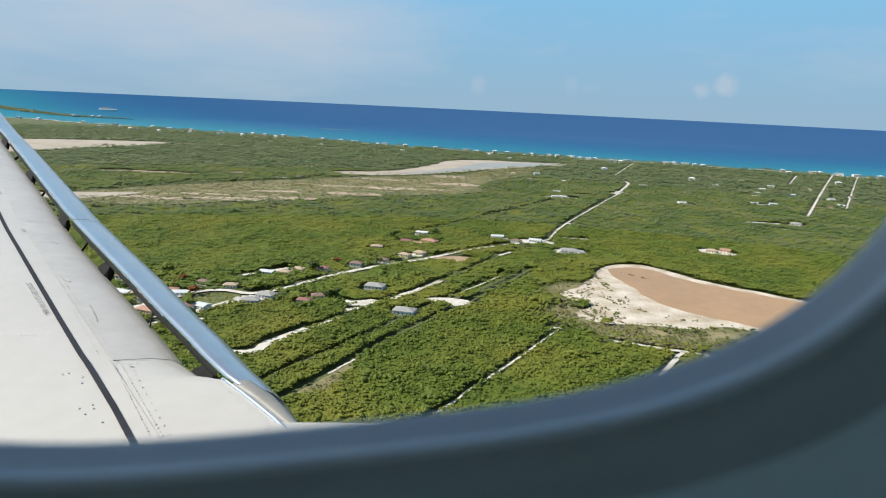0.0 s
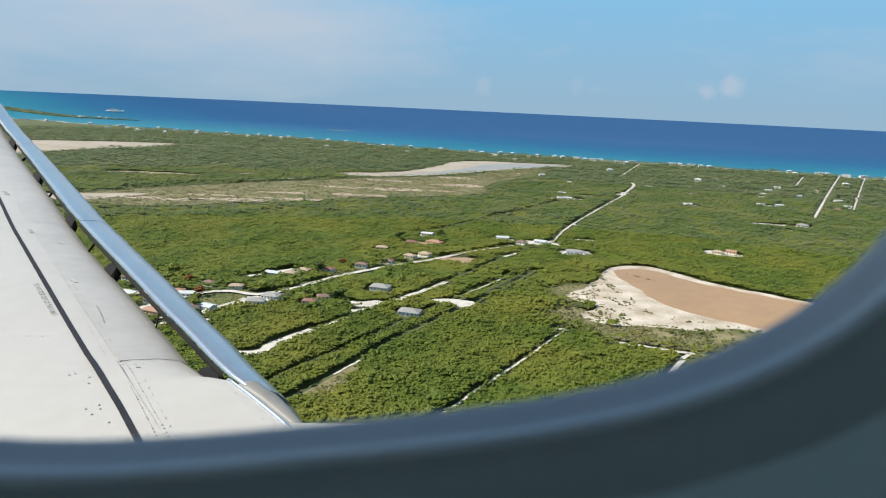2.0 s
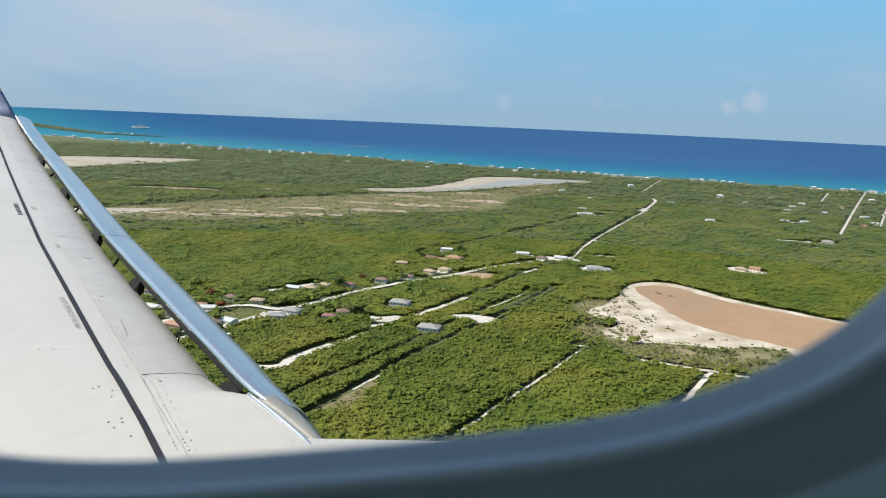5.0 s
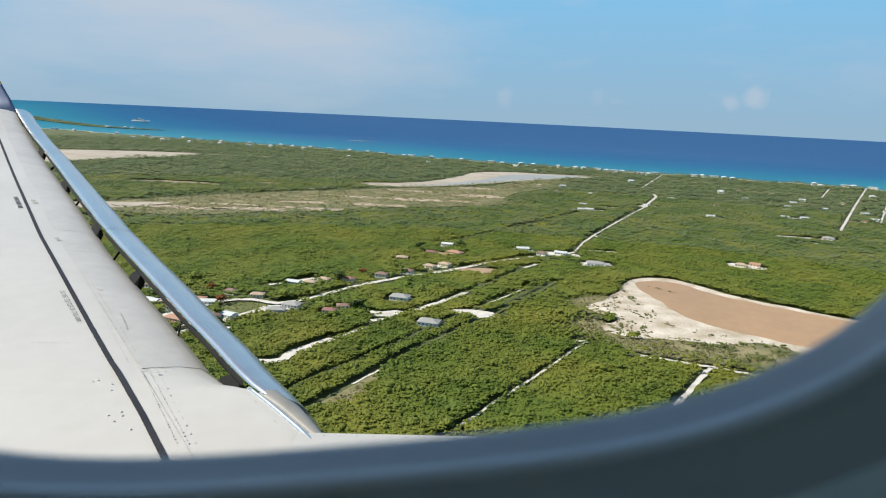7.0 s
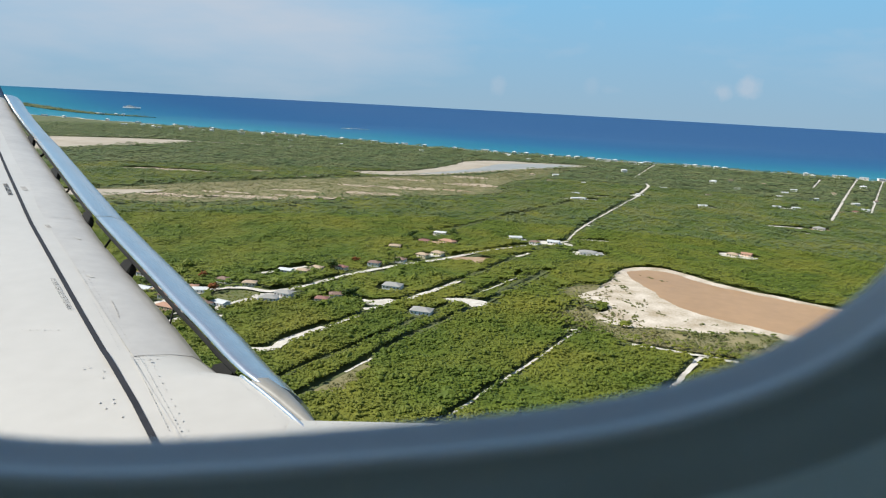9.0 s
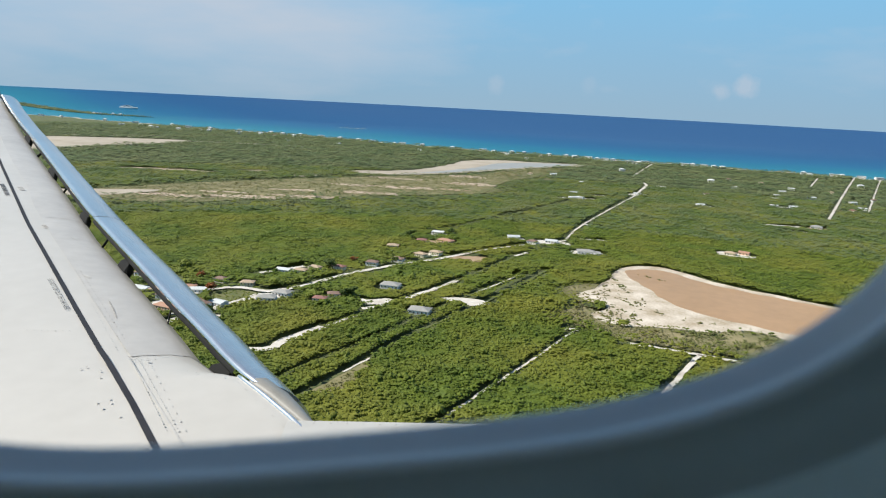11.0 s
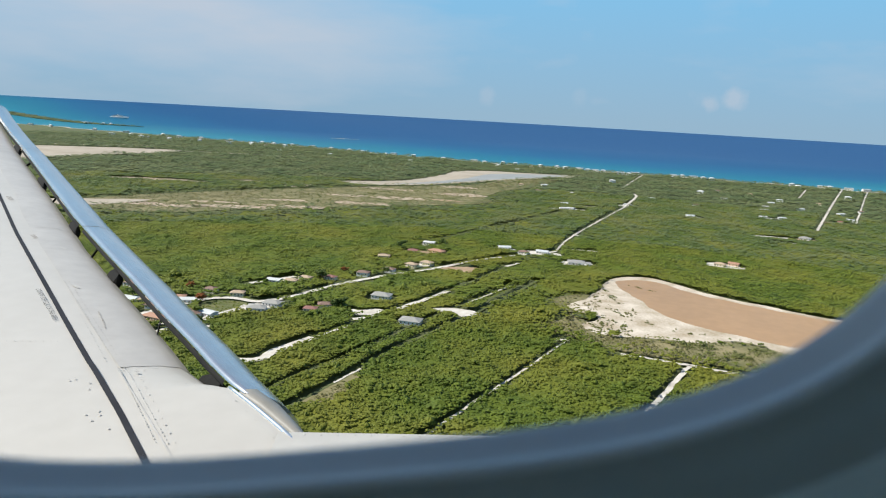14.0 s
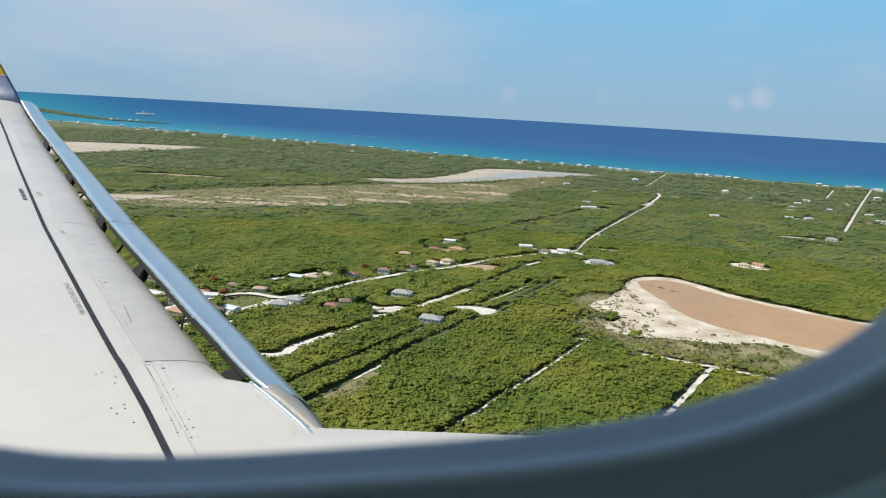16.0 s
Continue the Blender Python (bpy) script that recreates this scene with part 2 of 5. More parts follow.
M_DRY = foliage("dry_leaves", (0.11, 0.135, 0.04), (0.20, 0.215, 0.07), (0.25, 0.22, 0.10))
# leaves of the far bush, with distance haze mixed into the greyer, bluer colour
M_LEAF_HAZED = foliage("hazed_leaves", (0.100, 0.146, 0.060), (0.160, 0.206, 0.086), (0.200, 0.220, 0.098))
M_PAINT = plain("white_wing_paint", (0.475, 0.458, 0.415), (0.545, 0.527, 0.482), 0.7, 0.42, fine=9.0)
M_BARE = plain("polished_aluminium", (0.57, 0.60, 0.61), (0.70, 0.73, 0.74), 1.6, 0.24, metal=0.82, fine=14.0)
M_FAIRING = plain("grey_beige_paint", (0.19, 0.185, 0.16), (0.27, 0.26, 0.23), 3.0, 0.35, fine=20.0)
M_NOSE = plain("worn_leading_edge_paint", (0.425, 0.41, 0.38), (0.535, 0.518, 0.478), 1.9, 0.46, fine=13.0)
M_GREY = plain("grey_primer", (0.40, 0.39, 0.36), (0.52, 0.51, 0.48), 1.0, 0.5, fine=12.0)
M_BLACK = plain("black_stripe_paint", (0.014, 0.014, 0.017), (0.030, 0.030, 0.035), 3.0, 0.65, fine=30.0, spec=0.25)
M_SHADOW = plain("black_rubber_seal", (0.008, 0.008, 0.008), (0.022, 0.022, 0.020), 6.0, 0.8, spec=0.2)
M_STAIN = plain("brownish_stain", (0.22, 0.20, 0.17), (0.50, 0.48, 0.44), 40.0, 0.6, fine=160.0)
M_MARK = plain("marking_ink", (0.012, 0.012, 0.012), (0.03, 0.03, 0.03), 20.0, 0.6)
# one window plastic in two tones: skylight painted into the reveal, shade into the ring
M_REVEAL = plain("window_plastic_lit", (0.66, 0.665, 0.65), (0.73, 0.735, 0.72), 6.0, 0.30, bump=0.0006, bump_scale=900.0, fine=60.0)
M_RING = plain("window_plastic_shaded", (0.43, 0.435, 0.43), (0.50, 0.505, 0.50), 6.0, 0.30, bump=0.0006, bump_scale=900.0, fine=60.0)
M_PANEL = plain("cabin_panel_plastic", (0.78, 0.785, 0.78), (0.84, 0.845, 0.84), 4.0, 0.55, bump=0.0006, bump_scale=700.0, fine=50.0)
M_ORANGE = plain("orange_livery_paint", (0.78, 0.40, 0.04), (0.88, 0.54, 0.08), 2.0, 0.4)
M_BLUEGREY = plain("blue_grey_livery_paint", (0.17, 0.195, 0.29), (0.25, 0.28, 0.37), 2.0, 0.35)
M_GLASS = plain("dark_window_glass", (0.02, 0.03, 0.04), (0.05, 0.06, 0.07), 1.0, 0.1)
WALLS = {k: plain(k + "_plaster", tuple(v * 0.9 for v in c), c, 0.8, 0.8, fine=6.0) for k, c in {
    "white": (0.80, 0.79, 0.75), "cream": (0.72, 0.64, 0.48), "turquoise": (0.25, 0.62, 0.56), "peach": (0.72, 0.50, 0.34)}.items()}
ROOFS = {k: plain(k + "_roofing", tuple(v * 0.75 for v in c), c, 1.2, 0.75, bump=0.02, bump_scale=5.0, fine=7.0) for k, c in {
    "brown": (0.26, 0.17, 0.13), "orange": (0.46, 0.26, 0.17), "grey": (0.36, 0.355, 0.325), "red": (0.30, 0.15, 0.12),
    "tan": (0.50, 0.38, 0.26), "white": (0.78, 0.78, 0.76), "ice_blue": (0.64, 0.67, 0.655)}.items()}


# ---- helpers of this scene ----
def mesh_of(name, verts, faces, material, smooth=False):
    me = bpy.data.meshes.new(name)
    me.from_pydata(verts, [], faces)
    me.materials.append(material)
    if smooth:
        me.polygons.foreach_set("use_smooth", [True] * len(me.polygons))
    me.update()
    return me


def part(name, me, parent, label="", kind=""):
    ob = new(name, me)
    ob.parent = parent
    return tagged(ob, label, "", "", kind)


def loft(name, sections, material, closed=False, caps=False, smooth=True):
    """A skin over rows of points; closed: each row is a ring."""
    n, verts, faces = len(sections[0]), [tuple(p) for s in sections for p in s], []
    for i in range(len(sections) - 1):
        for j in range(n if closed else n - 1):
            k = (j + 1) % n
            faces.append((i * n + j, i * n + k, (i + 1) * n + k, (i + 1) * n + j))
    if caps:
        k = len(verts)
        verts += [tuple(p) for p in sections[0]] + [tuple(p) for p in sections[-1]]
        faces += [tuple(range(k, k + n))[::-1], tuple(range(k + n, k + 2 * n))]
    me = mesh_of(name, verts, faces, material, smooth)
    if caps:
        for p in list(me.polygons)[-2:]:
            p.use_smooth = False
    return me


def box(name, x0, x1, y0, y1, z0, z1, material):
    v = [(x, y, z) for z in (z0, z1) for y in (y0, y1) for x in (x0, x1)]
    f = [(0, 2, 3, 1), (4, 5, 7, 6), (0, 1, 5, 4), (2, 6, 7, 3), (0, 4, 6, 2), (1, 3, 7, 5)]
    return mesh_of(name, v, f, material)


def curve_through(points, step, closed=True, rough=0.0, seed=0):
    """A smooth line through the corners of a plan, every step metres, with an uneven edge."""
    p, out, rng = [np.array(q, float) for q in points], [], random.Random(seed)
    n = len(p)
    for i in range(n if closed else n - 1):
        a, b, c, d = (p[(i + k) % n] if closed else p[min(max(i + k, 0), n - 1)] for k in (-1, 0, 1, 2))
        m = max(1, int(np.linalg.norm(c - b) / step))
        for k in range(m):
            t = k / m
            q = 0.5 * (2 * b + (c - a) * t + (2 * a - 5 * b + 4 * c - d) * t * t + (3 * b - a - 3 * c + d) * t**3)
            if rough:
                q = q + np.array(noise.noise_vector((q[0] / (rough * 5), q[1] / (rough * 5), seed)))[:2] * rough
            out.append(q)
    if not closed:
        out.append(p[-1])
    return np.array(out)


def inside(x, y, poly):
    hit, q = np.zeros(len(x), bool), np.roll(poly, -1, 0)
    for (x0, y0), (x1, y1) in zip(poly, q):
        if y0 != y1:
            hit ^= ((y0 > y) != (y1 > y)) & (x < (x1 - x0) * (y - y0) / (y1 - y0) + x0)
    return hit


def from_line(x, y, line):
    best = np.full(len(x), 1e9)
    for (x0, y0), (x1, y1) in zip(line[:-1], line[1:]):
        dx, dy = x1 - x0, y1 - y0
        t = np.clip(((x - x0) * dx + (y - y0) * dy) / (dx * dx + dy * dy + 1e-9), 0, 1)
        best = np.minimum(best, np.hypot(x - x0 - t * dx, y - y0 - t * dy))
    return best


def sheet(name, outline, z, material, label, category):
    """A level patch of ground, one piece of the setting, with a skirt that goes down into the land."""
    n = len(outline)
    bm = bmesh.new()
    top = [bm.verts.new((x, y, z)) for x, y in outline]
    low = [bm.verts.new((x, y, z - 0.6)) for x, y in outline]
    face = bm.faces.new(top)
    for i in range(n):
        bm.faces.new((top[i], low[i], low[(i + 1) % n], top[(i + 1) % n]))
    if face.calc_area() > 0 and face.normal.z < 0:
        bmesh.ops.reverse_faces(bm, faces=[face])
    bmesh.ops.triangulate(bm, faces=[face])
    me = bpy.data.meshes.new(name)
    bm.to_mesh(me)
    bm.free()
    me.materials.append(material)
    return tagged(new(name, me), label, category, "", "structure")


def ribbon(name, line, width, z, material, label, category="track", seed=0):
    rng, left, right = random.Random(seed), [], []
    for i, p in enumerate(line):
        d = line[min(i + 1, len(line) - 1)] - line[max(i - 1, 0)]
        d = np.array((-d[1], d[0])) / (np.linalg.norm(d) + 1e-9)
        left.append(p + d * width * rng.uniform(0.43, 0.57))
        right.append(p - d * width * rng.uniform(0.43, 0.57))
    v = [(*p, z) for p in left] + [(*p, z) for p in right]
    n = len(line)
    f = [(i, n + i, n + i + 1, i + 1) for i in range(n - 1)]
    return tagged(new(name, mesh_of(name, v, f, material)), label, category, "", "structure")


# ---- sea and land ----
# the island's three stretches lie close together: the village in the west, the loop of tracks, the lake in the east
def west(points):
    return [(229 + 0.85 * (x + 313), -732 + 0.85 * (y + 893), *r) for x, y, *r in points]


def middle(points):
    return [(229 + 0.93 * (x - 25), -732 + 0.93 * (y + 795), *r) for x, y, *r in points]


def inshore(points):
    return [(x + 330, y, *r) for x, y, *r in points]



SHORE = [(-4700, 2150), (-2640, 1930), (-2131, 1880), (-1819, 1814), (-1548, 1790), (-1247, 1727), (-1007, 1715), (-792, 1690), (-542, 1600),
         (-310, 1556), (-115, 1527), (68, 1522), (243, 1500), (412, 1499), (574, 1497), (726, 1475), (962, 1435), (1500, 1400), (4900, 1300)]


def shore(x):
    y = np.interp(x, [p[0] for p in SHORE], [p[1] for p in SHORE])
    return y + 14 * np.sin(np.asarray(x) / 57.0) + 9 * np.sin(np.asarray(x) / 23.0 + 1)


def swell(r):
    """The far rim of the sea closes up to the true horizon."""
    return 0.0 if r <= 3900 else 108.0 * ((r - 3900) / 1000) ** 1.3


def build_sea():
    rings = [1.0, 400, 900, 1400, 2000, 2600, 3200, 3600, 3900, 3970, 4050, 4150, 4250, 4350, 4500, 4650, 4780, 4900]
    sec = []
    for r in rings:
        z = swell(r)
        sec.append([(EYE.x + r * math.cos(a), EYE.y + r * math.sin(a), z) for a in (k * math.tau / 144 for k in range(144))])
    me = loft("sea", sec, M_SEA, closed=True)
    return tagged(new("sea", me), "deep blue sea with turquoise shallows along the beach", "sea", "", "structure")


def build_land():
    xs = np.arange(-4500, 4400, 24.0)
    rows = np.r_[np.linspace(-3600, -1300, 10), np.linspace(-1200, 1250, 90)]
    sec = []
    for y in rows:
        sec.append([(x, y, 1.6 + 0.9 * noise.noise((x / 180, y / 180, 3))) for x in xs])
    edge_y = shore(xs)
    for k in (0.35, 0.7, 0.93, 1.0):
        sec.append([(x, 1250 + (e - 1250) * k, 1.6 if k < 1 else 1.2) for x, e in zip(xs, edge_y)])
    sec.append([(x, e + 4, -1.0) for x, e in zip(xs, edge_y)])
    sec = [[p for p in s if math.hypot(p[0] - EYE.x, 0) < 4400] for s in sec]
    me = loft("ground", sec, M_LAND)
    return tagged(new("ground", me), "flat island ground of dark undergrowth", "ground", "", "structure")


build_sea()
build_land()
xs = np.arange(-3000, 2000, 12.0)
beach = np.r_[np.c_[xs, shore(xs) + 3], np.c_[xs, shore(xs) - 7 - 5 * np.abs(np.sin(xs / 140))][::-1]]
sheet("beach", beach, 1.9, M_SAND, "narrow pale sand beach along the sea", "beach")
cay = curve_through([(-1045, 2488), (-1000, 2500), (-910, 2523), (-950, 2500), (-1000, 2484)], 8, rough=3, seed=1)
sheet("sand_bar", cay, 0.9, M_SAND, "low white sand bar in the shallows", "sand bar")
spit = curve_through([(-2410, 2265), (-2150, 2300), (-1960, 2335), (-2150, 2342), (-2450, 2335), (-2750, 2345), (-2750, 2280)], 24, rough=6, seed=2)
ring = [(x, y, swell(math.hypot(x - EYE.x, y - EYE.y))) for x, y in spit]
me = mesh_of("headland", [(x, y, z + 2.0) for x, y, z in ring] + [(x, y, z - 2.0) for x, y, z in ring],
             [tuple(range(len(ring)))] + [(i, i + len(ring), (i + 1) % len(ring) + len(ring), (i + 1) % len(ring)) for i in range(len(ring))], M_LAND)
tagged(new("headland", me), "low green headland beyond the turquoise bay", "headland", "", "structure")

LAKE = curve_through([(262, -49), (290, -35), (306, -42), (338, -76), (381, -96), (435, -121), (483, -126), (526, -121), (569, -109), (618, -91), (650, -48),
                      (690, 0), (755, 60), (810, -50), (725, -160), (662, -190), (579, -251), (556, -261), (532, -252), (512, -222), (479, -205),
                      (444, -188), (428, -190), (415, -212), (395, -213), (345, -195), (312, -176), (291, -150), (278, -115), (264, -78)], 4, rough=4.0, seed=3)
SALT = curve_through([(216, -165), (231, -137), (246, -90), (254, -45), (285, -21), (312, -30), (345, -64), (385, -86), (440, -111), (520, -110), (572, -97),
                      (614, -78), (642, -30), (690, 20), (765, 85), (838, -50), (740, -175), (672, -203), (592, -266), (561, -277), (540, -300), (523, -308),
                      (513, -272), (486, -277), (451, -284), (416, -272), (388, -244), (350, -210), (318, -224), (290, -226), (252, -232), (231, -216), (243, -190)], 6, rough=4, seed=4)
sheet("salt_flat", SALT, 2.9, M_SAND, "white salt-crusted sand shore round the brown lake", "salt flat")
sheet("lake", LAKE, 3.0, M_LAKE, "shallow reddish-brown silty lake", "lake")
PAN = curve_through(inshore([(-614, 640), (-537, 700), (-497, 785), (-470, 929), (-459, 1076), (-390, 1169), (-294, 1184), (-185, 1215), (-130, 1232),
                     (-170, 1150), (-277, 995), (-368, 820), (-451, 684), (-545, 605)]), 14, rough=7, seed=5)
PAN_B = curve_through(inshore([(-830, 515), (-714, 582), (-630, 640), (-652, 590), (-628, 490), (-660, 470), (-690, 520), (-760, 520)]), 10, rough=14, seed=6)
PAN_C = curve_through(west([(-2121, 926), (-1980, 1127), (-1690, 1240), (-1758, 824), (-1804, 607)]), 20, rough=9, seed=7)
PAN_D = curve_through(west([(-1258, 61), (-1160, 130), (-1073, 178), (-1126, 53), (-1211, 14)]), 12, rough=6, seed=8)
MARSH = curve_through(west([(-1180, 150), (-940, 486), (-840, 640), (-660, 800), (-570, 1000), (-490, 1190), (-410, 1230), (-430, 1120), (-470, 900), (-560, 640),
                       (-520, 540), (-640, 400), (-756, 306), (-1000, 60)]), 14, rough=30, seed=9)
sheet("marsh", MARSH, 2.75, M_SCRUB, "dry yellow-brown marsh with scattered bushes", "marsh")
BARE = []
for k, (x, y, a, b) in enumerate(((-360, 150, 62, 16), (-290, 185, 74, 20), (-205, 235, 60, 14), (-330, 215, 50, 10), (-140, 330, 56, 18), (-250, 300, 46, 12), (-95, 440, 60, 22), (-190, 420, 40, 14),
                                  (-20, 560, 60, 26), (-150, 560, 60, 18), (-40, 690, 46, 22), (-430, 150, 30, 10))):
    ring = [(x + a * math.cos(w) * r - 0.25 * b * math.sin(w), y + 0.22 * a * math.cos(w) + b * math.sin(w) * r)
            for w, r in ((i * math.tau / 11, random.Random(700 + 13 * k + i).uniform(0.55, 1.2)) for i in range(11))]
    BARE.append(curve_through(ring, 5, rough=11, seed=40 + k))
    sheet("mud_patch", BARE[-1], 2.9, M_MUD, "bare pinkish dried mud among the marsh scrub", "mud patch")
for k, (x, y, a, b) in enumerate(((-560, 420, 90, 26), (-440, 500, 34, 14))):
    ring = [(x + a * math.cos(w) * r, y + 0.2 * a * math.cos(w) + b * math.sin(w) * r) for w, r in ((i * math.tau / 11, random.Random(800 + 13 * k + i).uniform(0.6, 1.2)) for i in range(11))]
    BARE.append(curve_through(ring, 6, rough=6, seed=60 + k))
    sheet("mud_patch", BARE[-1], 2.9, M_MUD, "burnt pinkish-brown clearing in the bush", "mud patch")
GREEN = curve_through(west([(-643, -352), (-629, -336), (-608, -338), (-606, -352), (-618, -385), (-632, -378)]), 4, rough=1.5, seed=14)
sheet("village_green", GREEN, 2.75, M_GRASS, "open grass field between the village roads", "field")
for outline, name in ((PAN, "salt_pan"), (PAN_B, "salt_pan"), (PAN_C, "salt_pan"), (PAN_D, "salt_pan")):
    sheet(name, outline, 2.95, M_PAN if outline is not PAN_B else M_SAND, "pale grey shallow salt pan among the scrub", "salt pan")
POOL = curve_through(inshore([(-505, 655), (-450, 760), (-400, 900), (-375, 1040), (-330, 1120), (-230, 1180), (-170, 1195), (-240, 1075), (-330, 930), (-420, 760)]), 12, rough=6, seed=12)
sheet("salt_pool", POOL, 3.0, M_POOL, "shallow grey water standing in the salt pan", "salt pan")
for k, pts in enumerate(([(-1700, 1235), (-1520, 1300), (-1330, 1345)], [(-2120, 1150), (-1930, 1260), (-1800, 1300)], [(-2060, 1290), (-1880, 1370)])):
    ribbon("sand_bar", curve_through(west(pts), 10, closed=False, rough=5, seed=80 + k), 16.0, 2.95, M_SAND, "long pale sand bank beside the salt pan", "sand bank", seed=80 + k)
SCRUB = curve_through([(206, -150), (236, -120), (214, -190), (222, -168), (214, -205), (196, -225), (226, -246), (262, -266), (330, -272), (420, -300), (520, -325),
                       (545, -300), (500, -268), (420, -262), (350, -205), (260, -226)], 9, rough=7, seed=10)
FELLED = curve_through([(88, -416), (99, -413), (107, -398), (108, -376), (104, -362), (99, -368), (97, -385), (91, -400)], 4, rough=3, seed=11)
sheet("scrub_ground", FELLED, 2.7, M_SCRUB, "strip of felled grey-brown brush", "scrub")
sheet("scrub_ground", SCRUB, 2.7, M_SCRUB, "bare brownish scrub ground beside the salt flat", "scrub")

# tracks: bright marl where the surface shows, and overgrown cuts through the bush
MARL = {
    "lakeside": ([(258, -271), (307, -278), (372, -292), (414, -299), (453, -307), (511, -324)], 4.0),
    "cut_c": ([(372, -292), (356, -355), (342, -399), (325, -450)], 5.0), "cut_d": ([(453, -307), (421, -400), (404, -450)], 5.0),
    "cut_b": ([(221, -256), (219, -262), (195, -335), (180, -375), (169, -409), (156, -447)], 1.7), "cut_e": ([(302, -277), (290, -310), (267, -371), (238, -454)], 3.4),
    "spur": ([(224, -255), (214, -257)], 4.0), "cross": ([(138, -226), (153, -214)], 7.0),
    "cut_a": ([(104, -358), (97, -384)], 1.6),
    "straight": ([(932, 1461), (760, 970), (585, 463)], 4.2), "straight_b": ([(793, 1310), (700, 1020)], 4.0), "straight_c": ([(985, 1425), (820, 970), (690, 610)], 3.2),
    "loop": (middle([(-216, -403), (-187, -407), (-175, -397), (-174, -382), (-162, -347)]), 7.0),
    "loop_b": (middle([(-160, -344), (-148, -312)]), 3.0), "loop_c": (middle([(-127, -255), (-112, -218), (-98, -176)]), 5.0),
    "loop_d": (middle([(-74, -212), (-62, -180), (-46, -130)]), 2.0), "loop_e": (middle([(-60, -44), (-50, -20)]), 4.0),
    "long": (west([(-458, -73), (-440, -43), (-408, -3), (-354, 58)]), 4.0), "long_b": ([(301, 981), (322, 1120), (372, 1440)], 4.5),
    "long_c": ([(290, 578), (304, 670), (316, 741), (322, 800), (318, 840)], 6.0), "long_d": ([(194, 77), (206, 180), (240, 348), (264, 460), (290, 578)], 3.0),
    "village_a": (west([(-690, -480), (-679, -455), (-678, -422), (-670, -393), (-661, -365), (-648, -337), (-629, -326), (-603, -328), (-585, -305)]), 6.0),
    "village_b": (west([(-640, -465), (-633, -436), (-625, -410), (-613, -373), (-601, -336)]), 6.0),
    "village_c": (west([(-585, -305), (-569, -263), (-557, -233), (-538, -199), (-519, -168), (-491, -131), (-458, -73)]), 5.2),
    "village_d": (west([(-641, -271), (-613, -225)]), 5.0), "village_e": (west([(-726, -320), (-697, -321)]), 5.0),
    "village_f": (west([(-505, -345), (-491, -331), (-516, -319)]), 5.0),
}
CUTS = {
    "a": [(187, -79), (165, -158), (147, -220), (117, -304), (100, -373), (89, -414), (77, -455)],
    "d": middle([(-162, -347), (-127, -255), (-95, -164), (-58, -43), (-34, 17), (-3, -1)]), "l": [(580, 656), (540, 540)],
    "c": middle([(-150, -445), (-141, -412), (-120, -359), (-99, -281), (-74, -212), (-62, -180), (-42, -122)]),
    "h": [(40, 57), (180, 438)],
}
lines = []
for k, (name, (pts, width)) in enumerate(MARL.items()):
    line = curve_through(pts, 6, closed=False, rough=1.2, seed=20 + k)
    lines.append((line, width * 0.5 + (0.4 if name in ("long", "long_b", "long_c", "loop_b", "loop_c", "loop_d", "east_a", "cut_a", "cut_b", "cut_f") else 1.3)))
    ribbon("track", line, width, 2.85, M_MARL, "rough white marl track cut through the bush", seed=k)
for k, (name, pts) in enumerate(CUTS.items()):
    line = curve_through(pts, 8, closed=False, rough=1.0, seed=60 + k)
    lines.append((line, 2.5 if name == "a" else 1.3))
    ribbon("cut_line", line, 2.2, 2.8, M_LAND, "overgrown survey cut through the bush", seed=90 + k)

# cleared lots: centre, half length, half width, turn
LOTS = [(222, 205, 14, 4, -20), (222, 96, 22, 5, 10), (487, 301, 24, 7, 5), (498, 351, 30, 6, 5), (145, -222, 8, 3, 30), (195, 476, 34, 12, 5),
        (296, 603, 22, 14, 0), (397, 510, 22, 10, -10), (383, 85, 24, 12, -25), (540, 585, 18, 8, 0), (226, 540, 26, 6, 0),
        *middle([(-79, -239, 16, 8, 10), (-76, 57, 14, 7, 0), (15, 4, 20, 16, 20)]), *west([(-371, 33, 26, 14, 10), (-526, 20, 12, 8, 0), (-606, -420, 8, 14, 30),
        (-640, -408, 12, 5, 60), (-596, -346, 12, 12, 0), (-618, -247, 16, 6, 40), (-500, -320, 16, 7, 40), (-668, -432, 12, 6, 70), (-508, -116, 16, 8, 40)])]
EARTH = [(-21, 459, 28, 9, 0), (538, 351, 16, 9, 0), (661, 594, 30, 10, 0), *west([(-741, -384, 22, 8, 10), (-518, -36, 22, 8, 20), (-455, -112, 20, 12, 30)])]
clearings = []
for k, (x, y, a, b, turn) in enumerate(LOTS + EARTH):
    rng, ca, sa = random.Random(300 + k), math.cos(radians(turn)), math.sin(radians(turn))
    ring = []
    for i in range(9):
        w, r = i * math.tau / 9, rng.uniform(0.75, 1.15)
        ring.append((x + ca * a * r * math.cos(w) - sa * b * r * math.sin(w), y + sa * a * r * math.cos(w) + ca * b * r * math.sin(w)))
    ring = curve_through(ring, 3, rough=1.2, seed=k)
    clearings.append(ring)
    if k < len(LOTS):
        sheet("cleared_lot", ring, 2.9, M_MARL, "cleared lot of bare white marl in the bush", "clearing")
    else:
        sheet("cleared_lot", ring, 2.9, M_EARTH, "cleared lot of bare brown earth in the bush", "clearing")


